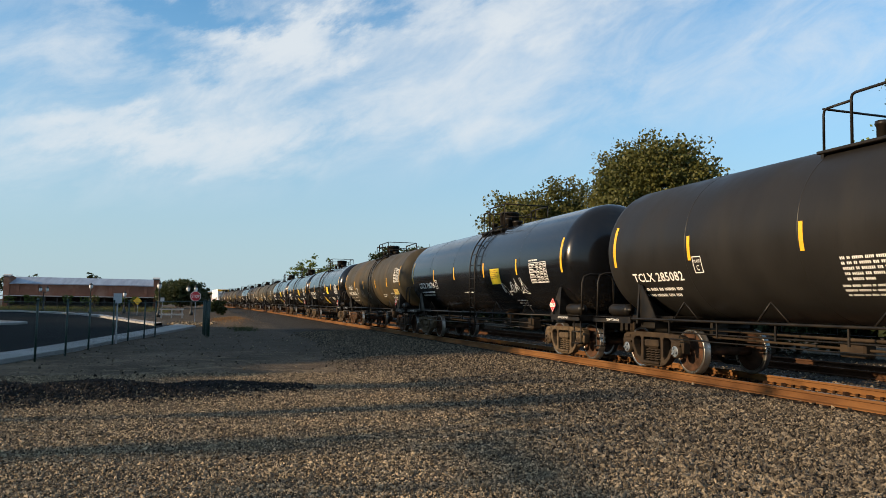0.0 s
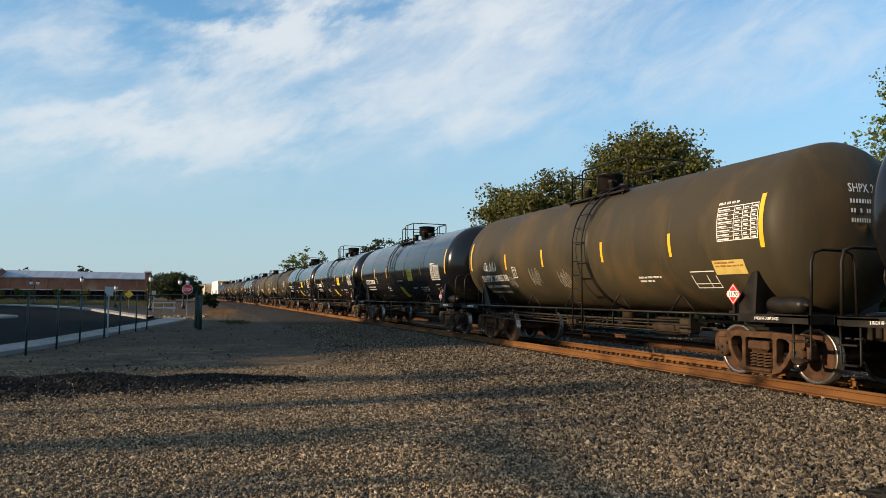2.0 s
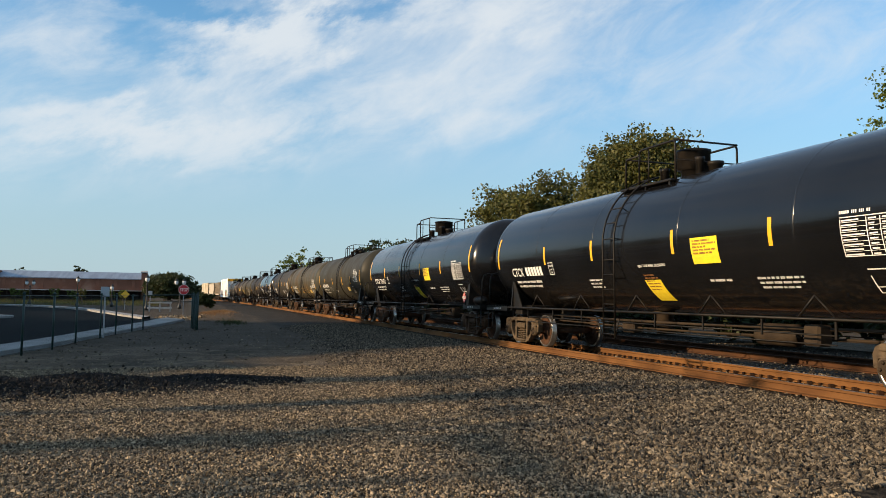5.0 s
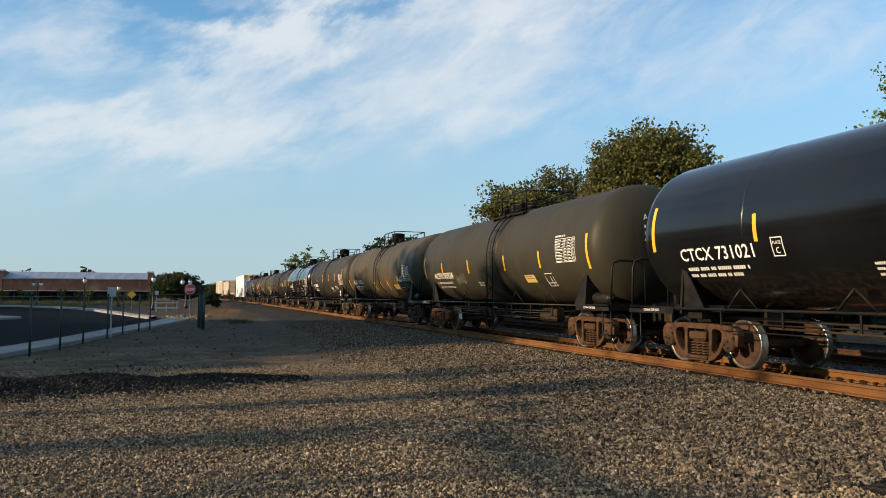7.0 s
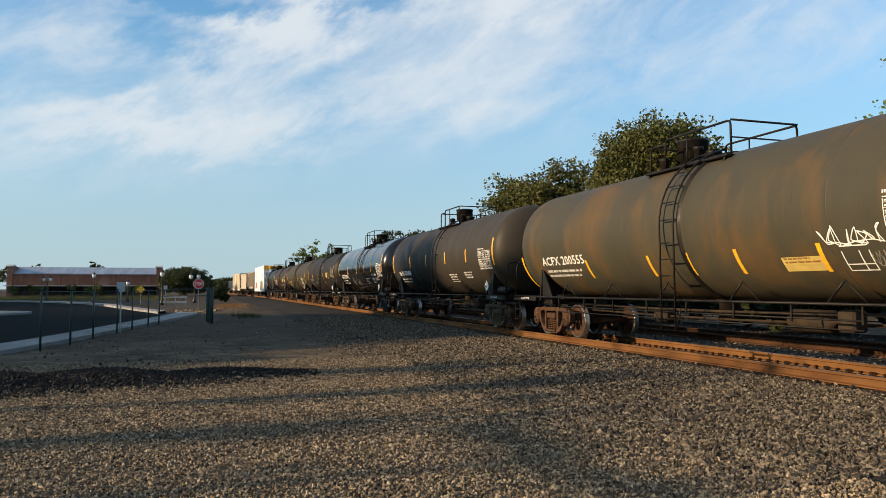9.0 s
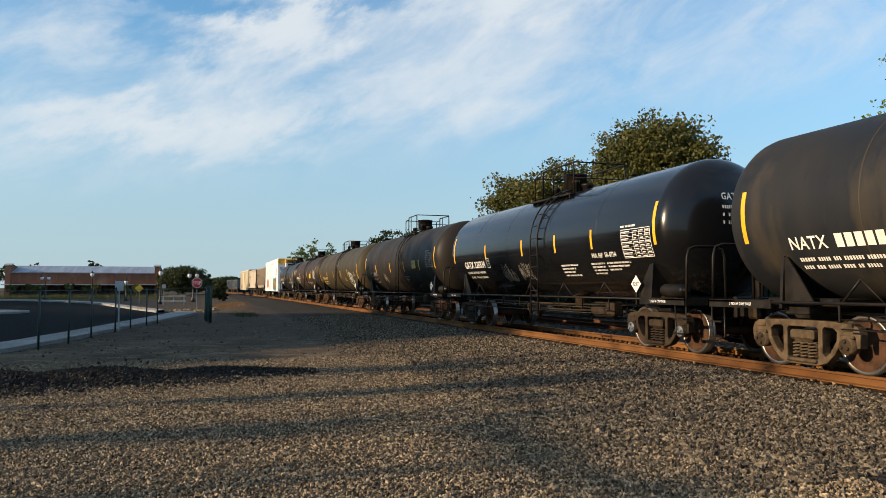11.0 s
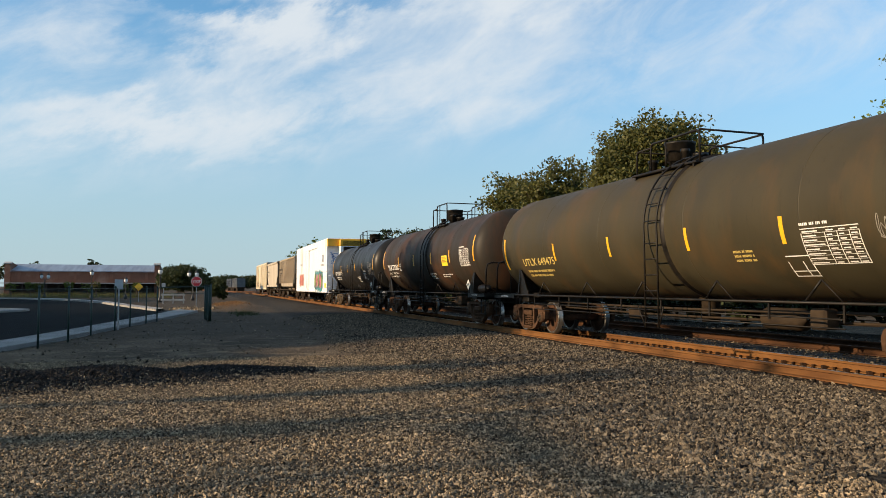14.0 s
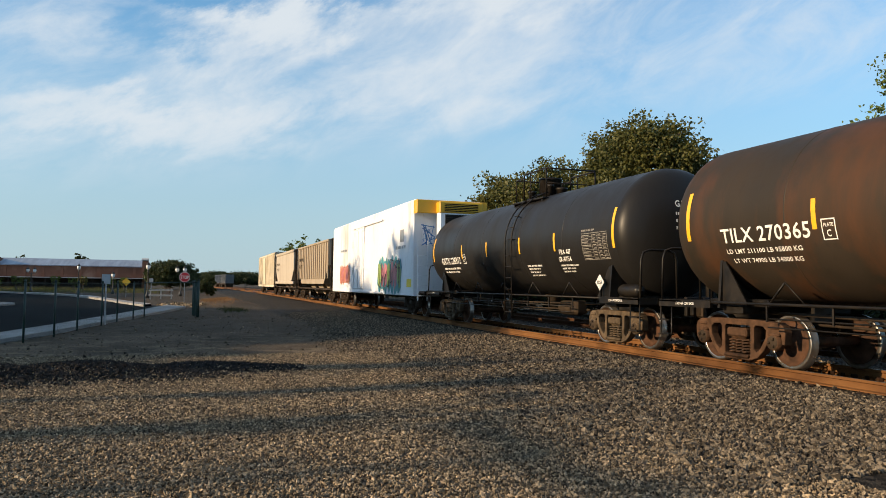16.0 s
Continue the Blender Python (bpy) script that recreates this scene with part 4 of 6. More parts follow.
            pts = [(x0, y, z + sq), (x0, y - sq, z), (x0, y, z - sq), (x0, y + sq, z)]
            back = [(x0 + 0.012, p[1], p[2]) for p in pts]
            g.put(pts + back, [(0, 1, 2, 3), (7, 6, 5, 4), (0, 4, 5, 1), (1, 5, 6, 2), (2, 6, 7, 3), (3, 7, 4, 0)], 0)
            g.box((x0 + 0.03, y, z - 0.2), (0.05, 0.05, 0.5), 3)
            if red:
                ring = []
                for rr in (0.165, 0.15):
                    ring += [(x0 - 0.003, y, z + rr), (x0 - 0.003, y - rr, z), (x0 - 0.003, y, z - rr), (x0 - 0.003, y + rr, z)]
                g.put(ring, [(k, (k + 1) % 4, 4 + (k + 1) % 4, 4 + k) for k in range(4)], 1)
            if red:
                g.put([(x0 - 0.004, y + 0.14, z + 0.055), (x0 - 0.004, y - 0.14, z + 0.055), (x0 - 0.004, y - 0.14, z - 0.055), (x0 - 0.004, y + 0.14, z - 0.055)], [(3, 2, 1, 0)], 1)
            flat = Side(None, 0, x0)
            flat.text(g, num, y + 0.12, z - 0.035, 0.08, 2, 0.008, width=0.24)
            part("hazard_placard", g, [M["red_ink"] if red else M["white_paint"], M["white_paint"], M["black_ink"], steel], car, "diamond hazard placard with number " + num)
        elif kind == "plate":
            y, z = a
            for u in (0, 0.24):
                side.patch(g, y - u, y - u - 0.018, z, 0.32)
            for v in (0, 0.3):
                side.patch(g, y, y - 0.258, z + v, 0.018)
            side.text(g, "PLATE", y - 0.04, z + 0.2, 0.055, width=0.18)
            side.text(g, "C", y - 0.08, z + 0.05, 0.11)
            part("stencil", g, M["white_paint"], car, "framed plate C stencil", kind="stuff")
        elif kind == "bars":
            y, z, rows, size = a
            bars(side, g, y, z, rows, size, int(abs(y * 10)))
            part("stencil", g, spec.get("ink", M["white_paint"]), car, "lines of small stencilled print", kind="stuff")
        elif kind == "text":
            y, z, txt, size, w = a
            side.text(g, txt, y, z, size, width=w)
            part("stencil", g, spec.get("ink", M["white_paint"]), car, kind="stuff")
        elif kind == "frame":
            y, z, w, h = a
            for u in (0, w * 0.62, w - 0.018):
                side.patch(g, y - u, y - u - 0.02, z, h)
            for v in (0, h * 0.25, h):
                side.patch(g, y, y - w, z + v, 0.02)
            part("stencil", g, M["white_paint"], car, "white framed stencil box", kind="stuff")
        elif kind == "graffiti":
            y, z, w, h, seed = a
            bright = seed in (3, 8, 31)
            scribble(side, g, y, z, w, h, seed, 0.017 if bright else 0.012, 8 if bright else 11)
            part("graffiti", g, M["white_paint"] if bright else M["faded_white"], car, "looping white spray paint scrawl" if bright else "faint grey spray paint scrawl")
    for s in (-1, 1):
        g = Geo()
        Side(None, 0, -1.452).text(g, "2 INCH HF COMP SHOES", s * (L + 0.1) + 0.3, 1.035, 0.05, width=0.55)
        part("stencil", g, M["white_paint"], car, "small brake shoe stencil on the sill", kind="stuff")
    if spec.get("head", True):      # the mark again on the front head
        g = Geo()
        vs, fs = letters(spec["text"], 0.15, 1.05, 0.8)
        pts = []
        for u, v in vs:
            hx, hz = -0.35 + u, 0.55 + v
            pts.append((hx, -LB - HD * math.sqrt(max(0, 1 - (hx * hx + hz * hz) / (R * R))) - 0.02, ZC + hz))
        g.put(pts, fs)
        rnd = random.Random(len(spec["label"]))
        for row in range(3):        # capacity lines, too small to read
            hx = -0.35
            while hx < 0.15 + 0.1 * row:
                cw = 0.05 * rnd.uniform(0.5, 0.8)
                box = [(hx, 0.0), (hx + cw, 0.0), (hx + cw, 0.07), (hx, 0.07)]
                g.put([(p, -LB - HD * math.sqrt(max(0, 1 - (p * p + (0.36 - 0.16 * row + q) ** 2) / (R * R))) - 0.02, ZC + 0.36 - 0.16 * row + q) for p, q in box], [(0, 1, 2, 3)])
                hx += cw + (0.02 if rnd.random() < 0.78 else 0.09)
        part("lettering", g, spec.get("ink", M["white_paint"]), car, "small mark on the tank head", kind="stuff")
    return car


# ---- the train ----
def gloss(name, c, rust=None, amount=0.3):
    return material(name, c, tuple(v * 1.5 for v in c), 0.2, scale=0.8, fine=14, bump=0.03, stretch=STREAK, coat=0.22, spec=0.35, c3=rust, c3_amount=amount, c3_scale=0.7, rough_var=0.05)


def dusty(name, c, c2, rust, amount=0.4, rough=0.6):
    return material(name, c, c2, rough, scale=1.1, fine=11, bump=0.15, stretch=STREAK, c3=rust, c3_amount=amount, c3_scale=0.9, rough_var=0.12, spec=0.2)


def splashed(mt, dust):
    """Dried mud thrown up over the lower shell, in specks that thin out upwards."""
    tr = mt.node_tree
    bsdf = next(n for n in tr.nodes if n.type == "BSDF_PRINCIPLED")
    base = bsdf.inputs["Base Color"].links[0].from_socket
    co, sep, fade, spk, thr, mul, mix = (tr.nodes.new("ShaderNode" + k) for k in ("TexCoord", "SeparateXYZ", "MapRange", "TexNoise", "MapRange", "Math", "Mix"))
    tr.links.new(co.outputs["Object"], sep.inputs[0])
    tr.links.new(co.outputs["Object"], spk.inputs["Vector"])
    spk.inputs["Scale"].default_value, spk.inputs["Detail"].default_value, spk.inputs["Roughness"].default_value = 9.0, 8, 0.75
    for n, lo, hi in ((fade, -0.75, -1.4), (thr, 0.48, 0.66)):
        n.inputs["From Min"].default_value, n.inputs["From Max"].default_value = lo, hi
    tr.links.new(sep.outputs[2], fade.inputs["Value"])
    tr.links.new(spk.outputs["Fac"], thr.inputs["Value"])
    mul.operation = "MULTIPLY"
    tr.links.new(fade.outputs[0], mul.inputs[0])
    tr.links.new(thr.outputs[0], mul.inputs[1])
    mix.data_type = "RGBA"
    tr.links.new(mul.outputs[0], mix.inputs["Factor"])
    tr.links.new(base, mix.inputs["A"])
    mix.inputs["B"].default_value = (*dust, 1)
    tr.links.new(mix.outputs["Result"], bsdf.inputs["Base Color"])
    return mt


BLACK = splashed(gloss("glossy_black_tank_paint", (0.005, 0.0052, 0.006)), (0.05, 0.038, 0.025))
GREY = dusty("dark_grey_tank_paint", (0.0145, 0.0136, 0.0126), (0.0185, 0.017, 0.0152), (0.0128, 0.0118, 0.011), 0.3, 0.45)
BROWN = dusty("brown_dusty_tank_paint", (0.04, 0.033, 0.02), (0.052, 0.042, 0.024), (0.08, 0.054, 0.025), 0.5)
OLIVE = dusty("olive_grey_tank_paint", (0.034, 0.031, 0.021), (0.042, 0.037, 0.024), (0.028, 0.025, 0.018), 0.4)
RUSTY = dusty("grey_tank_paint_with_rust_stains", (0.05, 0.046, 0.031), (0.062, 0.054, 0.034), (0.105, 0.064, 0.026), 0.55)
MIXED = dusty("dark_blue_grey_tank_paint", (0.0128, 0.0147, 0.0186), (0.0224, 0.0224, 0.0224), (0.0448, 0.0371, 0.0275), 0.5)
nt = MIXED.node_tree                # the front half of this shell is brown with dust; the blue-grey rear is painted shade
bs = next(n for n in nt.nodes if n.type == "BSDF_PRINCIPLED")
src = bs.inputs["Base Color"].links[0].from_socket
tc, sx, mr, mx = (nt.nodes.new("ShaderNode" + k) for k in ("TexCoord", "SeparateXYZ", "MapRange", "Mix"))
mx.data_type = "RGBA"
mr.inputs["From Min"].default_value, mr.inputs["From Max"].default_value = 3.2, 1.2
nt.links.new(tc.outputs["Object"], sx.inputs[0])
nt.links.new(sx.outputs[1], mr.inputs["Value"])
nt.links.new(mr.outputs[0], mx.inputs["Factor"])
nt.links.new(src, mx.inputs["A"])
mx.inputs["B"].default_value = (0.04, 0.033, 0.023, 1)
nt.links.new(mx.outputs["Result"], bs.inputs["Base Color"])
UMBER = dusty("dark_umber_tank_paint", (0.019, 0.0155, 0.012), (0.024, 0.019, 0.014), (0.016, 0.0135, 0.011), 0.4)
MOSS = dusty("dusty_moss_brown_tank_paint", (0.038, 0.032, 0.018), (0.05, 0.041, 0.022), (0.066, 0.043, 0.019), 0.45)
MAROON = dusty("red_brown_tank_paint", (0.025, 0.02, 0.014), (0.033, 0.024, 0.016), (0.062, 0.029, 0.014), 0.6)


def black_signs(L):
    return [("panel", -L + 1.73, 2.02, 1.05, 0.56), ("yellow", -L + 5.15, 2.05, 0.75, 0.5, 0.0), ("yellow", -L + 6.35, 1.36, 0.56, 0.6, 0.0),
            ("bars", -L + 3.3, 1.74, [1.0, 0.95, 0.8], 0.045), ("bars", -L + 4.5, 1.72, [0.55], 0.05), ("text", -L + 6.9, 2.05, "VENT TANK WHEN UNLOADING", 0.06, 0.95),
            ("bars", -L + 8.9, 1.8, [0.6, 0.5, 0.5], 0.045), ("frame", -L + 1.05, 1.5, 0.4, 0.33), ("plate", L - 3.3, 2.0), ("diamond", -L + 0.55, 1.38, "1170", True)]


def stencil_signs(L, num="3257", red=False):
    return [("panel", -L + 1.25, 2.0, 1.1, 0.6), ("diamond", -L + 0.65, 1.42, num, red), ("bars", -L + 4.6, 1.85, [0.9, 0.8, 0.7, 0.8], 0.05),
            ("bars", -L + 2.9, 1.9, [0.8, 0.7, 0.75], 0.05)]


SPECS = [
    dict(front=0.7, rear=14.78, skin=GREY, text="TCLX 285082", mark=(-0.78, 1.9, 1.75, 0.2), stripes=(-2.67, -5.5, -8.3, -11.0), ladder=-0.6,
         air=-1, signs=[("plate", -2.82, 2.02), ("bars", -6.3, 2.1, [0.9, 0.95, 0.8, 0.9, 0.5], 0.045), ("bars", -6.5, 1.7, [0.8, 0.7, 0.9], 0.04)], wheels_blue=True, black_frame=True,
         label="dark grey tank car with yellow stripes and white stencils"),
    dict(front=17.44, rear=31.65, skin=BLACK, text="CTCX 736704", mark=(-0.97, 2.02, 2.1, 0.25), stripes=(-3.06, -5.57, -8.6, -11.3), ladder=-0.65, deck=(-1.75, 0.55),
         signs=[("plate", -3.2, 2.0), ("yellow", -9.26, 2.03, 0.78, 0.5, 0.0), ("graffiti", -10.1, 1.72, 1.9, 0.42, 3), ("panel", -12.3, 2.0, 1.1, 0.56),
                ("bars", -6.6, 1.78, [1.0], 0.05), ("bars", -11.2, 1.5, [0.7, 0.6, 0.6], 0.045), ("diamond", -13.65, 1.38, "1170", True)],
         label="glossy black tank car with yellow placard and white spray paint"),
    dict(front=34.1, rear=47.61, skin=BROWN, text="SHPX 208538", weights=("LD LMT  197900 LB  89 790 KG", "LT WT  65100 LB  29 550 KG"), mark=(-0.94, 1.87, 2.06, 0.22), stripes=(-2.87, -5.33, -8.42, -11.0), ladder=-0.6, deck=(-1.7, 0.65), band=True, mid_z=(2.2, 2.66),
         signs=[("panel", -12.4, 2.4, 1.03, 0.6), ("dull", -12.33, 1.82, 0.82, 0.28, 0.0), ("frame", -11.8, 1.58, 0.7, 0.3), ("diamond", -12.78, 1.46, "1170", True),
                ("plate", -3.35, 1.95), ("graffiti", -1.1, 2.2, 1.0, 0.26, 8), ("graffiti", -3.1, 1.66, 0.45, 0.3, 9), ("graffiti", -4.6, 1.72, 0.6, 0.42, 12), ("graffiti", -6.3, 1.68, 0.6, 0.4, 13), ("bars", -10.0, 1.8, [0.8, 0.5], 0.045)], frame="cast_rust",
         label="brown dusty tank car with faded placard and graffiti"),
    dict(front=50.45, rear=64.78, skin=BLACK, text="CTCX 730928", mark=(-1.0, 2.0, 1.95, 0.25), stripes=(-3.06, -5.49, -8.58, -11.17), ladder=0.85, deck=(-2.0, 1.1), signs="black", dome=0.36,
         label="glossy black tank car with two yellow placards and red hazard diamond"),
    dict(front=67.25, rear=81.6, skin=BLACK, text="CTCX", blurred=True, mark=(-1.0, 2.0, 1.95, 0.25), stripes=(-3.06, -5.49, -8.58, -11.17), ladder=0.85, deck=(-2.0, 1.1), signs="black", dome=0.36,
         label="glossy black tank car with two yellow placards"),
    dict(front=84.15, rear=98.45, skin=BLACK, text="CTCX 731021", mark=(-0.9, 2.02, 2.0, 0.25), stripes=(-2.9, -5.5, -8.6, -11.24), ladder=0.75, deck=(-2.0, 1.1), signs="black", dome=0.38, frame="cast_rust",
         label="glossy black tank car with two yellow placards and black railing"),
    dict(front=101.2, rear=114.43, skin=OLIVE, text="ACFX 95924", weights=("LD LMT 189700LB 86050KG", "LT WT  73300LB"), mark=(-1.2, 1.97, 2.15, 0.24), stripes=(-2.2, -5.0, -8.16, -10.6), ladder=-0.55, deck=(-2.2, 0.8), band=True, mid_z=(2.1, 2.56), end_z=(2.0, 2.85),
         signs=[("panel", -11.6, 2.2, 1.05, 0.6), ("dull", -9.6, 1.72, 0.65, 0.25, 0.0), ("frame", -11.0, 1.6, 0.45, 0.33), ("bars", -5.9, 1.75, [0.5, 0.4], 0.045), ("graffiti", -3.6, 1.75, 1.0, 0.35, 21)], frame="cast_rust", dome_h=0.3,
         label="olive grey tank car with riveted band and tall railing"),
    dict(front=116.55, rear=130.0, skin=RUSTY, text="ACFX 200555", mark=(-1.05, 1.97, 2.35, 0.24), stripes=(-3.69, -6.37, -7.71, -9.11, -11.0), ladder=-0.2, deck=(-2.0, 0.9), band=True, mid_z=(1.6, 2.04), end_z=(1.4, 2.25),
         signs=[("panel", -12.0, 2.0, 1.05, 0.6), ("dull", -10.13, 1.62, 0.83, 0.28, 0.0), ("frame", -11.4, 1.6, 0.5, 0.36), ("graffiti", -10.8, 2.0, 1.1, 0.26, 31), ("graffiti", -11.9, 1.62, 0.7, 0.28, 32)], frame="cast_rust",
         label="grey tank car with orange rust stains and graffiti"),
    dict(front=132.65, rear=145.85, skin=MIXED, text="NATX", blurred=True, mark=(-1.1, 1.95, 2.0, 0.22), stripes=(-3.1, -5.6, -8.2, -10.6), ladder=-0.4, deck=(-1.9, 0.8), signs="stencil", mid_z=(2.3, 2.75), end_z=(2.1, 3.0),
         label="weathered tank car, dark blue behind and dusty brown in front"),
    dict(front=148.52, rear=161.33, skin=BLACK, text="GATX 228334", weights=("LD LMT 208700LB  94665KG", "LT WT   77300LB  35063KG"), mark=(-1.1, 2.02, 1.96, 0.24), stripes=(-3.15, -6.08, -8.23, -10.18), ladder=-0.65, deck=(-1.8, 0.75), rail=0.8,
         signs=[("plate", -3.2, 2.0), ("graffiti", -4.6, 1.55, 0.9, 0.45, 41), ("graffiti", -5.9, 1.6, 0.8, 0.5, 42), ("panel", -11.6, 2.0, 1.15, 0.62), ("diamond", -12.05, 1.42, "3257", False), ("text", -10.25, 2.06, "FRA AIP  SR-8754", 0.12, 1.1),
                ("bars", -8.6, 1.9, [0.9, 0.7, 0.6, 0.8], 0.05), ("bars", -10.2, 1.9, [0.6, 0.6, 0.6, 0.5], 0.045), ("bars", -10.95, 1.9, [1.0, 0.9, 0.5], 0.045)], wheels_blue=True, black_frame=True,
         label="glossy black tank car with hazard diamond and pink-white scrawl"),
    dict(front=163.9, rear=177.05, skin=UMBER, text="TILX 270267", weights=("LD LMT 210800 LB 95254 KG", "LT WT 75200 LB 34100 KG"), ink="faded", panel_mat=M["faded_white"], mark=(-1.1, 1.97, 1.7, 0.23), stripes=(-2.6, -5.7, -8.33, -10.9), ladder=-0.9, deck=(-1.6, 0.8), band=True, mid_z=(2.1, 2.55), end_z=(2.14, 3.0),
         signs=[("panel", -11.9, 2.2, 1.0, 0.6), ("dull", -9.7, 2.2, 0.65, 0.36, 0.0), ("diamond", -12.6, 1.4, "3257", False), ("graffiti", -4.2, 1.6, 0.7, 0.5, 51), ("bars", -8.4, 1.85, [0.8, 0.5, 0.4], 0.045)], frame="cast_rust",
         label="dark umber tank car with faded placard"),
    dict(front=179.75, rear=194.33, skin=MOSS, text="UTLX 649475", mark=(-1.3, 1.96, 2.0, 0.22), stripes=(-3.3, -6.1, -9.0, -11.5), ladder=-0.55, deck=(-1.8, 0.9), band=True, mid_z=(2.05, 2.5), end_z=(1.88, 2.8), ink="yellow",
         signs=[("panel", -12.1, 1.7, 1.1, 0.55), ("diamond", -13.93, 1.46, "3257", False), ("frame", -11.8, 1.52, 0.5, 0.32), ("graffiti", -13.3, 2.05, 0.6, 0.3, 61), ("graffiti", -13.95, 1.6, 0.7, 0.3, 62), ("bars", -10.4, 1.95, [0.5, 0.5, 0.5], 0.045)], frame="cast_rust",
         label="moss brown dusty tank car with yellow lettering"),
    dict(front=197.2, rear=210.43, skin=MAROON, frame="cast_rust", text="TILX 270365", weights=("LD LMT 211100 LB 95800 KG", "LT WT 74900 LB 34000 KG"), mark=(-0.93, 2.16, 2.0, 0.26), stripes=(-2.98, -5.6, -8.2, -10.6), ladder=-0.6, deck=(-1.6, 0.85), band=True,
         signs=[("plate", -3.15, 2.1), ("yellow", -9.65, 2.16, 0.7, 0.4, 0.0), ("panel", -11.8, 2.1, 1.0, 0.6), ("diamond", -12.6, 1.42, "3257", False), ("bars", -8.0, 1.85, [0.8, 0.6, 0.7], 0.05), ("bars", -9.6, 1.8, [1.2, 0.8], 0.045)],
         label="red-brown weathered tank car with yellow placard"),
    dict(front=213.08, rear=225.9, skin=GREY, text="GATX 228312", panel_mat=M["faded_white"], mark=(-0.95, 2.12, 2.0, 0.25), stripes=(-3.1, -5.34, -7.83, -9.99), ladder=-0.8, deck=(-1.7, 0.8), rail=0.8,
         signs=[("plate", -3.2, 2.1), ("panel", -11.5, 2.0, 1.15, 0.62), ("diamond", -12.2, 1.46, "3257", False), ("text", -10.3, 2.18, "FRA AIP", 0.13, 0.6), ("text", -10.3, 2.0, "SR-8754", 0.13, 0.65),
                ("bars", -8.4, 1.9, [0.9, 0.7, 0.6, 0.8], 0.05), ("bars", -10.4, 1.88, [0.9, 0.7, 0.6], 0.045)],
         label="dark grey tank car with white stencils beside the white refrigerator car"),
]
# top railing: front end, rear end, height, and the manway's place, from the car's middle
RAILS = [(-1.0, 1.73, 0.85, 0.4), (-1.7, 0.25, 0.85, -0.25), (-1.75, 1.0, 0.8, 0.33), (-0.65, 1.28, 0.85, -0.2), (-0.65, 1.28, 0.85, -0.2), (-0.65, 1.28, 0.85, -0.2), (-1.75, 0.75, 0.68, 0.2),
         (-1.35, 1.38, 0.68, 0.9), (-1.4, 1.0, 0.7, 0.2), (-1.7, 0.82, 0.87, -0.3), (-1.7, 0.33, 0.87, -0.4), (-1.3, 1.04, 0.66, 0.46), (-1.7, 0.25, 0.9, -0.4), (-1.8, 0.3, 0.85, -0.5)]
for sp, rails in zip(SPECS, RAILS):
    sp["rails"] = rails
CARS = []           # (thing, distance along the track of its middle at the start)
for sp in SPECS:
    half = (sp["rear"] - sp["front"]) / 2
    # marks are noted from the rear stripe forwards; bring them to the car's middle
    sp["stripes"] = [half + y for y in sp["stripes"]]
    y0, z0, w0, h0 = sp["mark"]
    sp["mark"] = (half + y0, z0, w0, h0)
    if sp["signs"] == "black":
        sp["signs"] = black_signs(half)
    elif sp["signs"] == "stencil":
        sp["signs"] = stencil_signs(half)
    else:
        sp["signs"] = [(k, half + a[0], *a[1:]) for k, *a in sp["signs"]]
    sp["frame"] = M[sp.get("frame", "cast_tan")] if not sp.get("black_frame") else M["steel_dusty"]
    if sp.get("wheels_blue"):
        sp["wheels"] = [M["wheel_rust"], M["wheel_tread"], M["bearing_blue"]]
    if sp.get("ink"):
        sp["ink"] = M["dull_yellow"] if sp["ink"] == "yellow" else M["faded_white"]
    CARS.append((tank_car(sp), (sp["rear"] + sp["front"]) / 2))

M["reefer_white"] = material("white_car_paint", (0.8, 0.82, 0.85), (0.74, 0.75, 0.77), 0.5, scale=0.6, fine=10, bump=0.04, stretch=STREAK, c3=(0.5, 0.48, 0.45), c3_amount=0.2, c3_scale=0.5)
M["reefer_yellow"] = material("yellow_car_paint", (0.72, 0.4, 0.02), (0.6, 0.33, 0.02), 0.5, scale=0.8, bump=0.04)
M["hopper_tan"] = material("tan_hopper_paint", (0.38, 0.31, 0.22), (0.3, 0.24, 0.17), 0.7, scale=0.8, bump=0.08, stretch=STREAK)
M["hopper_pale"] = material("pale_hopper_paint", (0.47, 0.41, 0.32), (0.4, 0.34, 0.26), 0.7, scale=0.8, bump=0.08, stretch=STREAK)
M["cream"] = material("cream_boxcar_paint", (0.66, 0.58, 0.43), (0.56, 0.48, 0.34), 0.65, scale=0.7, bump=0.06, stretch=STREAK, c3=(0.42, 0.33, 0.22), c3_amount=0.3)
M["paint_pink"] = material("pink_spray_paint", (0.5, 0.17, 0.19), (0.42, 0.14, 0.16), 0.5, bump=0)
M["paint_teal"] = material("teal_spray_paint", (0.05, 0.28, 0.31), (0.05, 0.22, 0.27), 0.5, bump=0)
M["paint_green"] = material("green_spray_paint", (0.25, 0.34, 0.08), (0.2, 0.28, 0.07), 0.5, bump=0)
M["paint_orange"] = material("orange_spray_paint", (0.62, 0.25, 0.15), (0.52, 0.2, 0.12), 0.5, bump=0)
M["paint_blue"] = material("blue_spray_paint", (0.05, 0.2, 0.45), (0.04, 0.15, 0.4), 0.5, bump=0)


def house_car_base(car, half, tr):
    for s in (-1, 1):
        part("coupler", coupler_geo(s), M["steel_dusty"], car, key=("coupler", s), at=pose(0, s * (half + 0.35), 0.86))
        truck(car, s * tr, M["steel_dusty"], [M["wheel_rust"], M["wheel_tread"], M["steel_dusty"]])
    part("underframe", Geo().box((0, 0, 0.9), (0.6, 2 * half, 0.3), bevel=0.02).box((0, 0, 0.98), (2.7, 2 * half - 0.2, 0.1)), M["steel_dusty"], car)


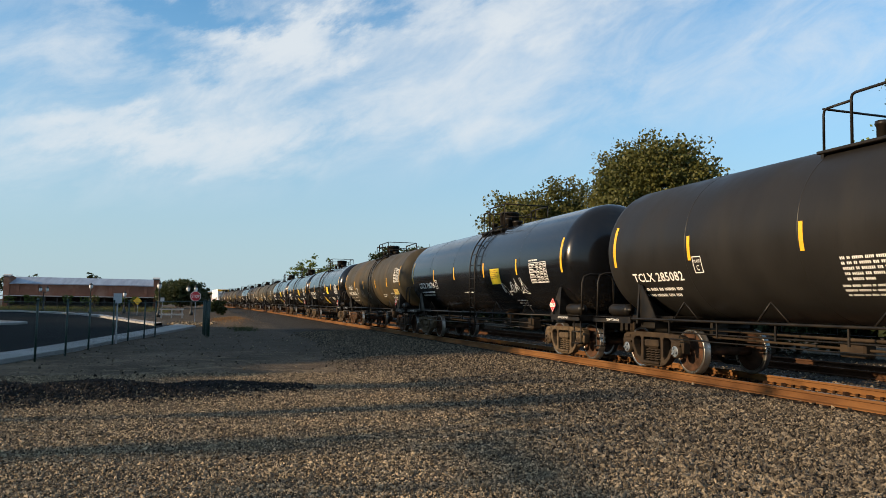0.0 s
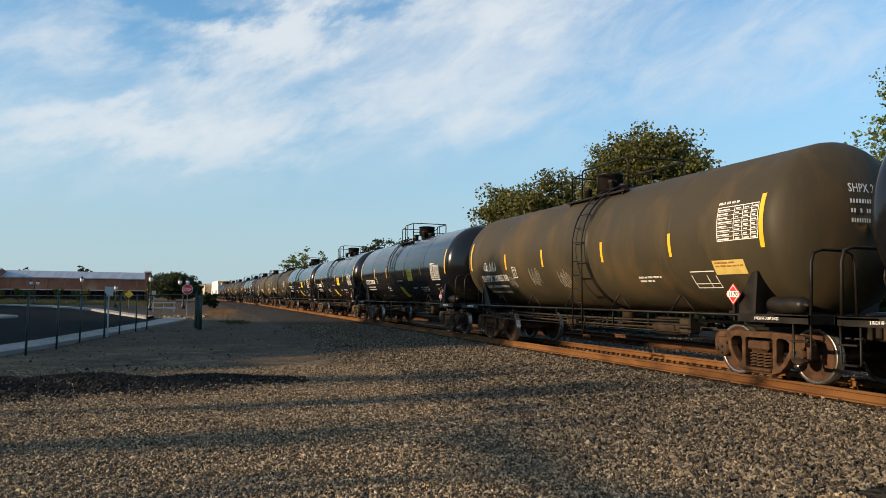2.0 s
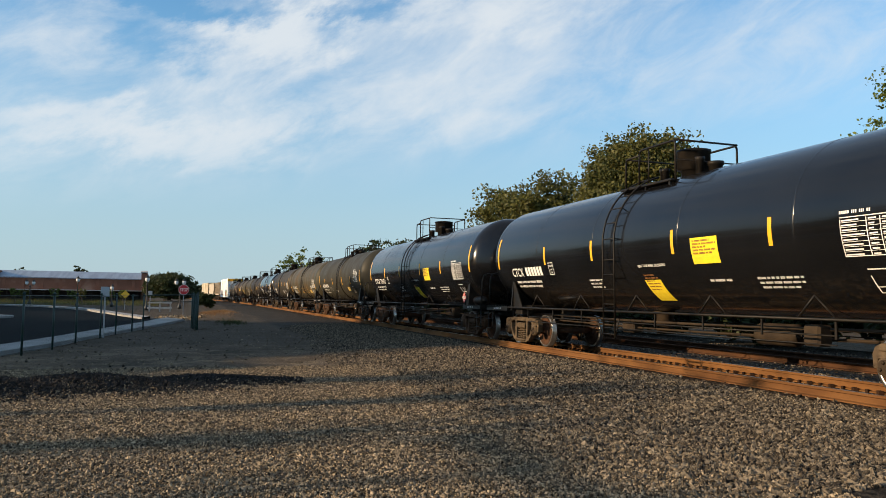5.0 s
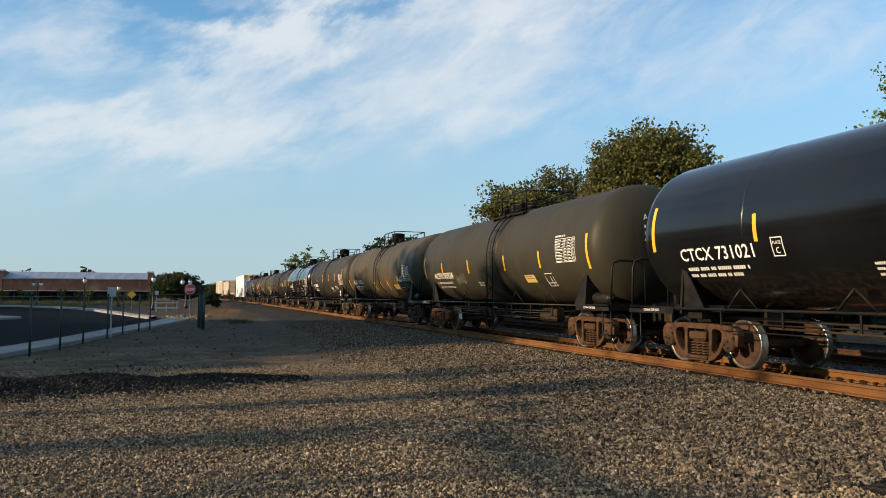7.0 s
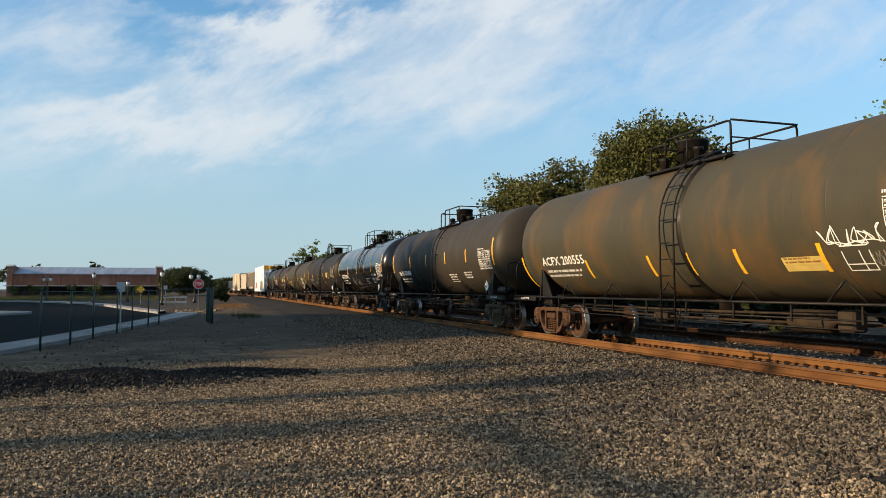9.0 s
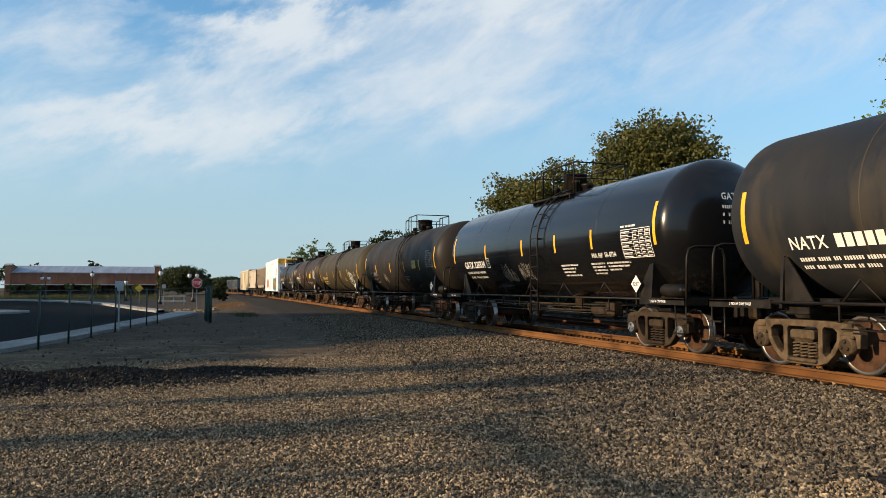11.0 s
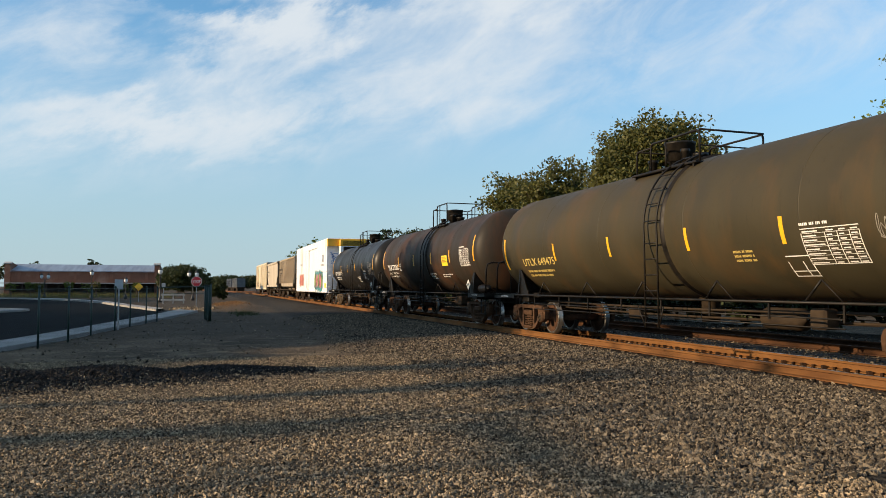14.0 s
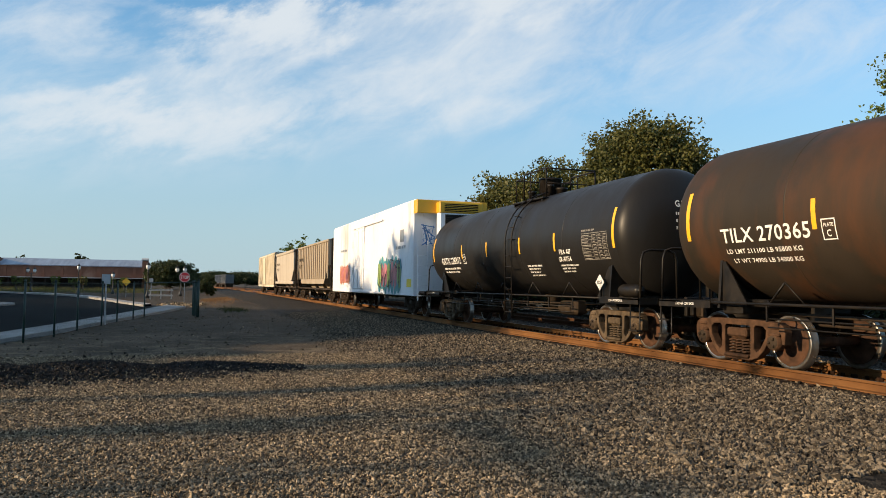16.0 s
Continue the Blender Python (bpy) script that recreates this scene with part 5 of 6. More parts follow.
def end_ladder(car, x, y, z0, z1, mat, s):
    g = Geo()
    for e in (0.0, 0.42):
        g.box((x + e, y, (z0 + z1) / 2), (0.05, 0.05, z1 - z0))
    z = z0 + 0.2
    while z < z1:
        g.tube([(x, y + s * 0.03, z), (x + 0.42, y + s * 0.03, z)], 0.016)
        z += 0.42
    part("ladder", g, mat, car)


def refrigerator_car(front, rear):
    half = (rear - front) / 2
    car = tagged(new("refrigerator_car"), "white refrigerator car with yellow end panel and bright graffiti", "freight car", group="freight train")
    house_car_base(car, half, half - 2.0)
    g = Geo().box((0, 0.25, 2.9), (3.1, 2 * half - 0.5, 4.06), bevel=0.03)
    part("body", g, M["reefer_white"], car)
    part("roof", Geo().box((0, 0.25, 4.95), (3.0, 2 * half - 0.5, 0.1), bevel=0.04), M["reefer_white"], car)
    e = -half + 0.0
    part("end_band", Geo().box((0, e - 0.005, 4.64), (3.12, 0.06, 0.56), bevel=0.01).box((-1.556, e + 0.24, 4.64), (0.012, 0.5, 0.56)), M["reefer_yellow"], car, "yellow band round the end")
    g = Geo().box((0.25, e - 0.2, 3.5), (1.9, 0.42, 2.1), bevel=0.06)
    unit = part("cooling_unit", g, M["reefer_white"], car, "white cooling unit housing")
    g = Geo().box((0.25, e - 0.22, 4.6), (1.95, 0.46, 0.5), bevel=0.05)
    part("cooling_hood", g, M["reefer_yellow"], car, "yellow louvred hood")
    g = Geo()
    for k in range(5):
        g.box((0.25, e - 0.455, 4.45 + k * 0.07), (1.5, 0.02, 0.035), rx=25)
    g.box((0.25, e - 0.42, 3.95), (1.4, 0.03, 0.7))
    for k in range(8):
        g.box((0.25, e - 0.44, 3.65 + k * 0.085), (1.4, 0.02, 0.02), rx=25)
    part("louvre", g, M["steel_black"], car, "black louvres of the cooling unit")
    end_ladder(car, -1.5, e - 0.08, 0.7, 3.2, M["reefer_white"], -1)
    g = Geo()
    for z in (0.9, 1.3, 1.7, 2.1, 2.5, 2.9):
        g.tube(hoop([(-1.56, e + 0.1, z), (-1.62, e + 0.1, z), (-1.62, e + 0.55, z), (-1.56, e + 0.55, z)], bend=0.03), 0.014)
    part("grab_irons", g, M["reefer_white"], car)
    part("end_platform", Geo().box((0, e - 0.3, 1.05), (2.8, 0.7, 0.08)).box((0.7, e - 0.3, 1.6), (0.7, 0.3, 1.0), bevel=0.04), M["steel_black"], car)
    x = -1.56
    g = Geo().box((x - 0.02, 1.6, 2.75), (0.05, 2.6, 3.3), bevel=0.01)
    for y in (0.5, 1.6, 2.7):
        g.tube([(x - 0.06, y, 1.15), (x - 0.06, y, 4.3)], 0.02)
    for z in (1.15, 2.2, 4.42):
        g.box((x - 0.04, 1.6, z), (0.04, 2.9, 0.05))
    part("door", g, M["reefer_white"], car, "white sliding door with locking bars")
    for z in (4.5, 0.95):
        part("door_track", Geo().box((x - 0.04, -0.4, z), (0.07, 6.8, 0.07)), M["reefer_white"], car)
    side = Side(None, 0, x)
    g = Geo()
    side.patch(g, -6.9, -7.5, 3.25, 0.55, 0)
    bars(side, g, -6.2, 2.95, [1.6], 0.14, 3)
    bars(side, g, 6.8, 3.3, [1.8], 0.13, 4)
    side.patch(g, 3.3, 3.2, 3.4, 0.4)
    side.patch(g, 3.3, 3.2, 1.9, 0.4)
    part("lettering", g, M["galv"], car, "grey unreadable lettering and shield shape")
    rnd = random.Random(4)
    for name, y, z, w, h, mats in (("graffiti", -2.9, 0.95, 4.2, 1.7, ("paint_teal", "paint_pink", "paint_green", "black_ink")), ("graffiti", 6.9, 1.3, 2.9, 1.2, ("paint_orange", "paint_pink", "paint_orange", "paint_orange"))):
        g = Geo()
        n = 7
        for k in range(n):
            y0 = y - w * k / n
            for layer, slot in ((1.0, 0), (0.75, 1 if k % 3 else 2)):
                pts = []
                for i in range(14):
                    a = 2 * math.pi * i / 14
                    pts.append((y0 - w / n * (0.5 + 0.72 * layer * math.cos(a) * rnd.uniform(0.75, 1.2)), z + h * (0.5 + 0.52 * layer * math.sin(a) * rnd.uniform(0.7, 1.1))))
                g.put([side.point(p[0], p[1], 0, 0.006 + 0.004 * (slot > 0) + 0.0006 * k) for p in pts], [tuple(range(13, -1, -1))], slot)
            pts = [(y0 - w / n * rnd.uniform(0, 1), z + h * rnd.uniform(0.05, 0.95)) for i in range(6)]
            side.stroke(g, pts, 0.05, 3, 0.018)
        part(name, g, [M[m] for m in mats], car, "bright spray-painted graffiti")
    g = Geo()
    fl = [(random.Random(i).uniform(-1.45, -0.75), random.Random(i + 90).uniform(2.9, 3.9)) for i in range(26)]
    g.tube([(a, e - 0.012, b) for a, b in fl], 0.02, 4)
    part("graffiti", g, M["paint_blue"], car, "blue scrawl on the end wall")
    g = Geo()
    side.patch(g, -half + 1.4, -half + 0.7, 1.25, 0.35)
    part("placard", g, M["yellow_sheet"], car, "small yellow sheet")
    return car, (front + rear) / 2


def hopper_car(front, rear, mat, ribs, label, height):
    half = (rear - front) / 2
    car = tagged(new("hopper_car"), label, "hopper car", group="freight train")
    house_car_base(car, half, half - 1.9)
    b = half - 1.3
    top, low = height, 1.35
    # long body: sides upright, ends sloping inwards below
    ys = [(-b, 2.6), (-b, top), (b, top), (b, 2.6), (b - 2.0, low), (-b + 2.0, low)]
    g = Geo().slab([(y, z) for y, z in ys], -1.5, 1.5)
    part("body", g, mat, car)
    if ribs:
        n = 17
        for k in range(n):
            y = -b + 0.1 + (2 * b - 0.2) * k / (n - 1)
            for q in (-1, 1):
                part("rib", lambda: Geo().box((0, 0, 0), (0.09, 0.12, top - 1.7), bevel=0.015), mat, car, key=("rib", top), at=pose(q * 1.53, y, (top + 1.5) / 2 + 0.1))
    else:
        for q in (-1, 1):
            part("roof_edge", Geo().lathe([(0.12, -b), (0.12, b)], "y", 10, (q * 1.46, 0, top - 0.1)), mat, car)
            part("side_beam", Geo().box((q * 1.5, 0, 1.42), (0.14, 2 * b, 0.25), bevel=0.03), mat, car)
    for q in (-1, 1):
        part("top_chord", Geo().box((q * 1.5, 0, top), (0.16, 2 * b + 0.1, 0.14), bevel=0.02), mat, car)
    g = Geo()
    for k in range(3):
        y = (-1 + k) * b * 0.5
        g.put([(-0.9, y - 1.4, low), (0.9, y - 1.4, low), (0.9, y + 1.4, low), (-0.9, y + 1.4, low), (-0.4, y - 0.3, 0.55), (0.4, y - 0.3, 0.55), (0.4, y + 0.3, 0.55), (-0.4, y + 0.3, 0.55)],
              [(0, 1, 5, 4), (1, 2, 6, 5), (2, 3, 7, 6), (3, 0, 4, 7), (4, 5, 6, 7)])
    part("discharge_chutes", g, mat, car)
    for s in (-1, 1):
        for q in (-1, 1):
            part("end_post", Geo().box((q * 1.4, s * (half - 0.4), (1.1 + top) / 2), (0.1, 0.1, top - 1.1)), M["steel_dusty"], car)
            part("end_brace", Geo().tube([(q * 1.4, s * b, 2.6), (q * 1.3, s * (half - 0.5), 1.15)], 0.06), M["steel_dusty"], car)
        part("end_deck", Geo().box((0, s * (half - 0.7), 1.1), (2.8, 1.3, 0.1)), M["steel_dusty"], car)
    for s in (-1, 1):
        end_ladder(car, -1.5, s * (half - 0.25), 0.7, top, M["steel_dusty"], s)
    g = Geo()
    for x in (-0.75, 0.75):
        g.box((x, 0, top + 0.22), (0.4, 2 * b, 0.04))
        for k in range(10):
            g.box((x, -b + 0.2 + (2 * b - 0.4) * k / 9, top + 0.12), (0.06, 0.06, 0.22))
    part("running_board", g, M["steel_dusty"], car)
    g = Geo()
    for k in range(4):
        g.lathe([(0.45, top), (0.45, top + 0.18), (0.3, top + 0.24), (0.001, top + 0.25)], "z", 18, (0, -b + b * 0.5 * (k + 0.5), 0))
    part("roof_hatches", g, mat, car)
    side = Side(None, 0, -1.59 if ribs else -1.51)
    g = Geo()
    bars(side, g, b - 1.0, 3.2, [2.2], 0.24, 8)
    bars(side, g, b - 1.0, 2.8, [1.8, 1.5], 0.1, 9)
    part("lettering", g, M["steel_dusty"], car, "faded unreadable lettering")
    return car, (front + rear) / 2


def boxcar(front, rear):
    half = (rear - front) / 2
    car = tagged(new("boxcar"), "cream boxcar with sliding door and faded graffiti", "boxcar", group="freight train")
    house_car_base(car, half, half - 2.0)
    part("body", Geo().box((0, 0, 2.85), (3.05, 2 * half - 0.3, 3.9), bevel=0.03), M["cream"], car)
    part("roof", Geo().box((0, 0, 4.83), (2.9, 2 * half - 0.3, 0.1), bevel=0.03), M["galv"], car)
    g = Geo()
    n = 22
    for k in range(n):
        y = -half + 0.35 + (2 * half - 0.7) * k / (n - 1)
        g.box((-1.54, y, 2.9), (0.05, 0.09, 3.5))
    part("side_posts", g, M["cream"], car)
    part("door", Geo().box((-1.6, 1.2, 2.8), (0.06, 3.0, 3.3), bevel=0.01).box((-1.63, 1.2, 2.4), (0.05, 0.1, 3.0)), M["cream"], car, "sliding door")
    for s in (-1, 1):
        g = Geo()
        for k in range(8):
            g.box((0, s * (half - 0.13), 1.3 + k * 0.45), (2.7, 0.08, 0.16), bevel=0.03)
        part("end_wall", g, M["cream"], car, "ribbed end wall")
    end_ladder(car, -1.5, -half, 0.7, 4.7, M["steel_dusty"], -1)
    side = Side(None, 0, -1.575)
    g = Geo()
    scribble(side, g, 7.5, 1.2, 5.0, 1.0, 77, 0.07)
    part("graffiti", g, M["steel_dusty"], car, "dark faded scrawl")
    return car, (front + rear) / 2


CARS.append(refrigerator_car(228.0, 246.9))
CARS.append(hopper_car(247.5, 264.9, M["hopper_tan"], True, "tan ribbed covered hopper car", 4.35))
CARS.append(hopper_car(265.4, 282.4, M["hopper_pale"], False, "pale smooth-sided covered hopper car", 4.4))
CARS.append(boxcar(283.0, 302.6))


# ---- what moves ----
def travelled(t):
    return 12.032 * t + 0.024 * t * t


def motions():
    for car, s0 in CARS:
        rows = []
        for k in range(33):
            t = k * 0.5
            y = s0 - travelled(t)
            rows.append((t, pose(track_x(y), y, RZ, 0, 0, track_turn(y))))
        walk(car, rows)
    for w, q, a0 in WHEELS:
        rows = []
        for k in range(481):
            t = k / 30
            rows.append((t, pose(0, q, 0, a0 + math.degrees(travelled(t) / 0.457), 0, 0)))
        walk(w, rows)


# ---- trees ----
def tree(name, label, x, y, height, width, leaf, seed, clumps=420, leaves=26, leaf_size=0.2, trunk_h=0.35, depth=None, fill=0.0, low=0.0):
    """A tapered trunk, limbs that fork, and a crown of many small leaves in uneven clumps."""
    rnd = random.Random(seed)
    rs = np.random.RandomState(seed)

    def up(z):          # a flat-topped crown is pressed into the upper part of the height
        return height * (low + (1 - low) * z / height) if low else z
    top = tagged(new(name), label, "tree")
    top.matrix_basis = pose(x, y, ground_h(x, y))
    depth = depth or width
    tr = max(0.1, height * 0.022)
    g = Geo()
    zt = height * trunk_h
    g.tube([(0, 0, -0.2), (0.1, 0.05, zt * 0.5), (0.0, 0.15, zt), (0.15, 0.1, up(height * 0.6)), (0.05, 0.0, up(height * 0.86))], [tr * 1.4, tr, tr * 0.8, tr * 0.45, tr * 0.12], 9)
    tips = []
    for k in range(16):
        a = k * 2.4 + rnd.uniform(-0.4, 0.4)
        z0 = zt + (height * 0.8 - zt) * k / 16
        rad = rnd.uniform(0.6, 1.0) * math.sqrt(max(0.1, 1 - ((z0 / height - 0.5) / 0.62) ** 2))
        p1 = Vector((math.cos(a) * width / 2 * rad * 0.5, math.sin(a) * depth / 2 * rad * 0.5, up(z0 + height * 0.1)))
        p2 = Vector((math.cos(a + 0.2) * width / 2 * rad, math.sin(a + 0.2) * depth / 2 * rad, up(min(height * (0.86 if fill > 0.8 else 0.97), z0 + height * rnd.uniform(0.12, 0.24)))))
        g.tube([(0, 0.1, up(z0)), tuple(p1), tuple(p2)], [tr * 0.4, tr * 0.22, tr * 0.06], 5)
        for q in (0.3, 0.5, 0.65, 0.8, 0.92, 1.0):
            tips.append(p1.lerp(p2, q) if q > 0.3 else p1)
        for e in range(3):
            p3 = p2 + Vector((rnd.uniform(-1, 1), rnd.uniform(-1, 1), rnd.uniform(-0.3, 1) * (1 - low))) * width * (0.05 if fill > 0.8 else 0.11)
            g.tube([tuple(p1.lerp(p2, 0.7)), tuple(p3)], [tr * 0.1, tr * 0.03], 4)
            tips += [p3, p1.lerp(p3, 0.8)]
    tips.append(Vector((0.05, 0, height * 0.95)))
    part("trunk", g, M["bark"], top)
    cs = []
    for k in range(clumps):
        c = rnd.choice(tips)
        if rnd.random() < fill:
            a, e, q = rnd.uniform(0, 6.283), math.asin(rnd.uniform(-0.75, 1)), rnd.uniform(0.6, 1.0) ** 0.5 * (0.94 + 0.12 * math.sin(a * 3 + seed) * math.cos(e * 4 + seed))
            c = Vector((math.cos(a) * math.cos(e) * q * width * 0.5, math.sin(a) * math.cos(e) * q * depth * 0.5, up(height * (0.56 + 0.41 * math.sin(e) * q))))
        cs.append((c.x + rnd.gauss(0, width * 0.045), c.y + rnd.gauss(0, depth * 0.045), c.z + rnd.gauss(0, height * 0.03 * (1 - low))))
    cs = np.array(cs)
    n = clumps * leaves
    cen = np.repeat(cs, leaves, axis=0) + rs.normal(0, 1, (n, 3)) * np.array([width, depth, width * 0.6 * (1 - low)]) * 0.035
    d1 = rs.normal(0, 1, (n, 3))
    d1 /= np.linalg.norm(d1, axis=1, keepdims=True)
    d2 = np.cross(d1, rs.normal(0, 1, (n, 3)))
    d2 /= np.linalg.norm(d2, axis=1, keepdims=True)
    s = leaf_size * rs.uniform(0.6, 1.3, (n, 1))
    v = np.stack([cen - d1 * s * 0.5, cen + d2 * s * 0.3, cen + d1 * s * 0.5, cen - d2 * s * 0.3], axis=1).reshape(-1, 3)
    me = bpy.data.meshes.new("crown")
    me.from_pydata(v.tolist(), [], np.arange(n * 4).reshape(-1, 4).tolist())
    me.materials.append(leaf)
    crown = new("crown", me)
    crown.parent = top
    return top


tree("tree", "large olive-green broadleaf tree behind the tracks", 30.7, 45.2, 14.2, 9.2, M["leaf_olive"], 11, 2300, 30, 0.26, fill=0.9)
tree("tree", "smaller open-crowned tree behind the tracks", 26.2, 54.2, 11.4, 9.5, M["leaf_olive"], 12, 1100, 28, 0.28, fill=0.6)
tree("tree", "bright green leafy tree behind the tracks", 36.6, 27.0, 13.8, 7.5, M["leaf_green"], 13, 420, 24, 0.22)
tree("tree", "slender light green tree far along the track", 21.5, 152.0, 10.0, 9.0, M["leaf_green"], 14, 150, 14, 0.5)
tree("tree", "dark rounded tree far along the track", 24.0, 92.0, 8.8, 9.0, M["leaf_dark"], 15, 240, 18, 0.4)
tree("tree", "dense round dark green tree beyond the stop sign", -2.9, 118.0, 4.9, 6.6, M["leaf_dark"], 16, 1000, 22, 0.28, 0.1, fill=0.9)
tree("tree", "dark green bush beside the track", 2.0, 96.0, 1.7, 2.2, M["leaf_dark"], 17, 200, 18, 0.35, 0.05)
for i, (tx, ty, th, tw) in enumerate(((-4.5, 150, 5.0, 6.6), (-5.2, 182, 5.8, 8), (-1.6, 150, 4.6, 6), (10, 290, 5.6, 14), (20, 292, 5.8, 16), (32, 292, 6.0, 18), (4, 310, 5.0, 14))):
    tree("tree", "dark tree in the distant row", tx, ty, th, tw, M["leaf_dark"], 30 + i, 620, 16, 0.6, 0.1, fill=0.88)
for i, (tx, ty, th, tw) in enumerate(((40, 62, 7.5, 9), (36, 74, 7, 9), (43, 40, 7, 8), (30, 110, 7, 11), (46, 30, 8, 9), (48, 18, 8, 9))):
    tree("tree", "leafy shrub tree behind the siding", tx, ty, th, tw, M["leaf_olive"], 50 + i, 200, 18, 0.4, 0.1)
# a shaded hedge behind the siding
shrub = tree("shrub", "dense dark green hedge shrub behind the siding", 21.0, 8.0, 2.6, 5.0, M["leaf_dark"], 140, 260, 22, 0.3, 0.05, fill=0.6)
for k in range(15):
    q = copy_thing(shrub, pose(21.0 + 0.8 * math.sin(k * 2.3), 12.5 + k * 4.3, 0, 0, 0, k * 73))
    q.scale = (1, 1, 0.85 + 0.25 * math.sin(k * 1.7) ** 2)
# unseen trees added to the west of the yard, so that long evening shadows lie over it
west = tree("tree", "tall leafy street tree west of the yard", -31.5, 24.6, 13.4, 10.5, M["leaf_green"], 70, 900, 26, 0.42, 0.12, fill=0.5)
for tx, ty, k, tz in ((-31.5, 18.0, 0.72, 130), (-31, 31, 1.03, 40), (-32, 37.5, 1.0, 110), (-37, 44, 0.9, 200), (-46, 29, 1.3, 80), (-46, 41, 1.2, 10), (-46, 78, 0.85, 70), (-46, 86, 0.9, 150), (-47, 95, 0.88, 15), (-47, 104, 0.9, 95), (-48, 114, 0.9, 250), (-48, 124, 0.9, 30), (-40, 52, 0.7, 300), (-44, 62, 0.7, 220)):
    m = pose(tx, ty, 0, 0, 0, tz)
    copy_thing(west, m).scale = (k, k, k)
# thin trees out of view, added to throw narrow shadow streaks over the gravel
for k, (tx, ty, th) in enumerate(((-27.0, 8.0, 10.5), (-26.0, 10.6, 11.5), (-31.0, 13.4, 12.5), (-30.0, 5.6, 8.5))):
    tree("slender_tree", "slender thin-leaved tree west of the yard", tx, ty, th, 3.2, M["leaf_green"], 75 + k, 7, 12, 0.26, 0.6)

# added out of view; its pressed crown only shapes a shadow patch on the gravel
tree("tree", "flat-topped narrow tree west of the yard", -28.5, 5.4, 9.25, 1.5, M["leaf_green"], 81, 17, 16, 0.24, 0.5, depth=4.8, low=0.95)


# ---- street, pavement and fence ----
def strip(name, label, cat, left, right, z, thick, mat):
    """A paved strip between two edges, with real thickness."""
    n = len(left)
    vs = [(x, y, z) for x, y in left] + [(x, y, z) for x, y in right] + [(x, y, z - thick) for x, y in left] + [(x, y, z - thick) for x, y in right]
    fs = []
    for i in range(n - 1):
        fs += [(i, i + 1, n + i + 1, n + i), (i, 2 * n + i, 2 * n + i + 1, i + 1), (n + i, n + i + 1, 3 * n + i + 1, 3 * n + i)]
    g = Geo().put(vs, fs)
    ob = part(name, g, mat)
    return tagged(ob, label, cat, kind="structure")


near_edge = [(-8.5, 8.0), (-6.2, 14.5), (-4.6, 22.0), (-3.9, 25.6), (-3.0, 31.6), (-2.0, 37.7), (-1.4, 41.3), (-0.2, 49.5)]
far_edge = [(-9.6, 8.6), (-7.0, 16.5), (-5.2, 25.0), (-4.5, 29.2), (-3.5, 36.5), (-2.4, 44.5), (-1.9, 49.0), (-1.4, 53.0)]
strip("pavement", "pale concrete pavement along the fence", "pavement", near_edge, far_edge, 0.12, 0.2, M["concrete"])
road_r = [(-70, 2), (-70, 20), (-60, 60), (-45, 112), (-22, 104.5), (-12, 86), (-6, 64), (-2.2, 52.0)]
# the street's near-black colour carries part of its shade
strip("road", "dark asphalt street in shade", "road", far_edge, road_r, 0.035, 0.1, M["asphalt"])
kerb_far = [(-70, 114), (-40, 110), (-22.1, 104.0), (-15.9, 95.4), (-9.6, 79.8), (-5.0, 59.8), (-2.8, 51.5)]
strip("kerb", "pale concrete kerb of the far side of the street", "kerb", kerb_far, [(x + 0.35, y + 2.6) for x, y in kerb_far], 0.17, 0.2, M["kerb"])
turn = [math.pi / 2 - math.pi * k / 10 for k in range(11)]
strip("kerb", "pale traffic island kerb in the street", "kerb", [(-18 + 7.4 * math.cos(a), 54 + 5.5 * math.sin(a)) for a in turn], [(-40 - 7.4 * math.cos(a), 54 + 5.5 * math.sin(a)) for a in turn], 0.15, 0.2, M["concrete"])


def fence():
    top = tagged(new("fence"), "green steel chain-link fence beside the pavement", "fence")
    spots = [(-6.1, 13.3), (-5.5, 16.1), (-4.8, 19.0), (-4.1, 22.0), (-3.72, 24.2), (-3.5, 27.2), (-3.05, 30.0), (-2.75, 32.6), (-2.3, 35.0), (-1.95, 36.8)]
    for x, y in spots:
        part("post", lambda: Geo().tube([(0, 0, -0.1), (0, 0, 1.62)], 0.03, 10).lathe([(0.038, 1.6), (0.038, 1.64), (0.02, 1.67), (0.001, 1.675)], "z", 10), M["fence_green"], top, key="post", at=pose(x, y, ground_h(x, y)))
    g = Geo()
    for z in (0.08, 1.58):
        g.tube([(x, y, z) for x, y in spots], 0.006, 4)
    part("tension_wire", g, M["fence_green"], top)
    g = Geo()
    for i in range(len(spots) - 1):
        a, b = Vector((*spots[i], 0)), Vector((*spots[i + 1], 0))
        l = (b - a).length
        n = int(l / 0.1)
        for k in range(-15, n):
            for dirn in (0, 1):
                u0, u1 = k * 0.1, k * 0.1 + 1.5
                z0, z1 = (0.08, 1.58) if dirn == 0 else (1.58, 0.08)
                if u0 < 0:
                    z0, u0 = z0 + (z1 - z0) * (-u0) / 1.5, 0.0
                if u1 > l:
                    c = (l - (k * 0.1 if k >= 0 else k * 0.1)) / 1.5
                    zz = (0.08, 1.58) if dirn == 0 else (1.58, 0.08)
                    z1, u1 = zz[0] + (zz[1] - zz[0]) * c, l
                if u1 - u0 < 0.02:
                    continue
                p, q = a.lerp(b, u0 / l), a.lerp(b, u1 / l)
                g.tube([(p.x, p.y, z0), (q.x, q.y, z1)], 0.0009, 3)
    ob = part("chain_link_mesh", g, M["fence_green"], top, "thin green wire mesh")
    ob["kind"] = "stuff"
    return top


fence()


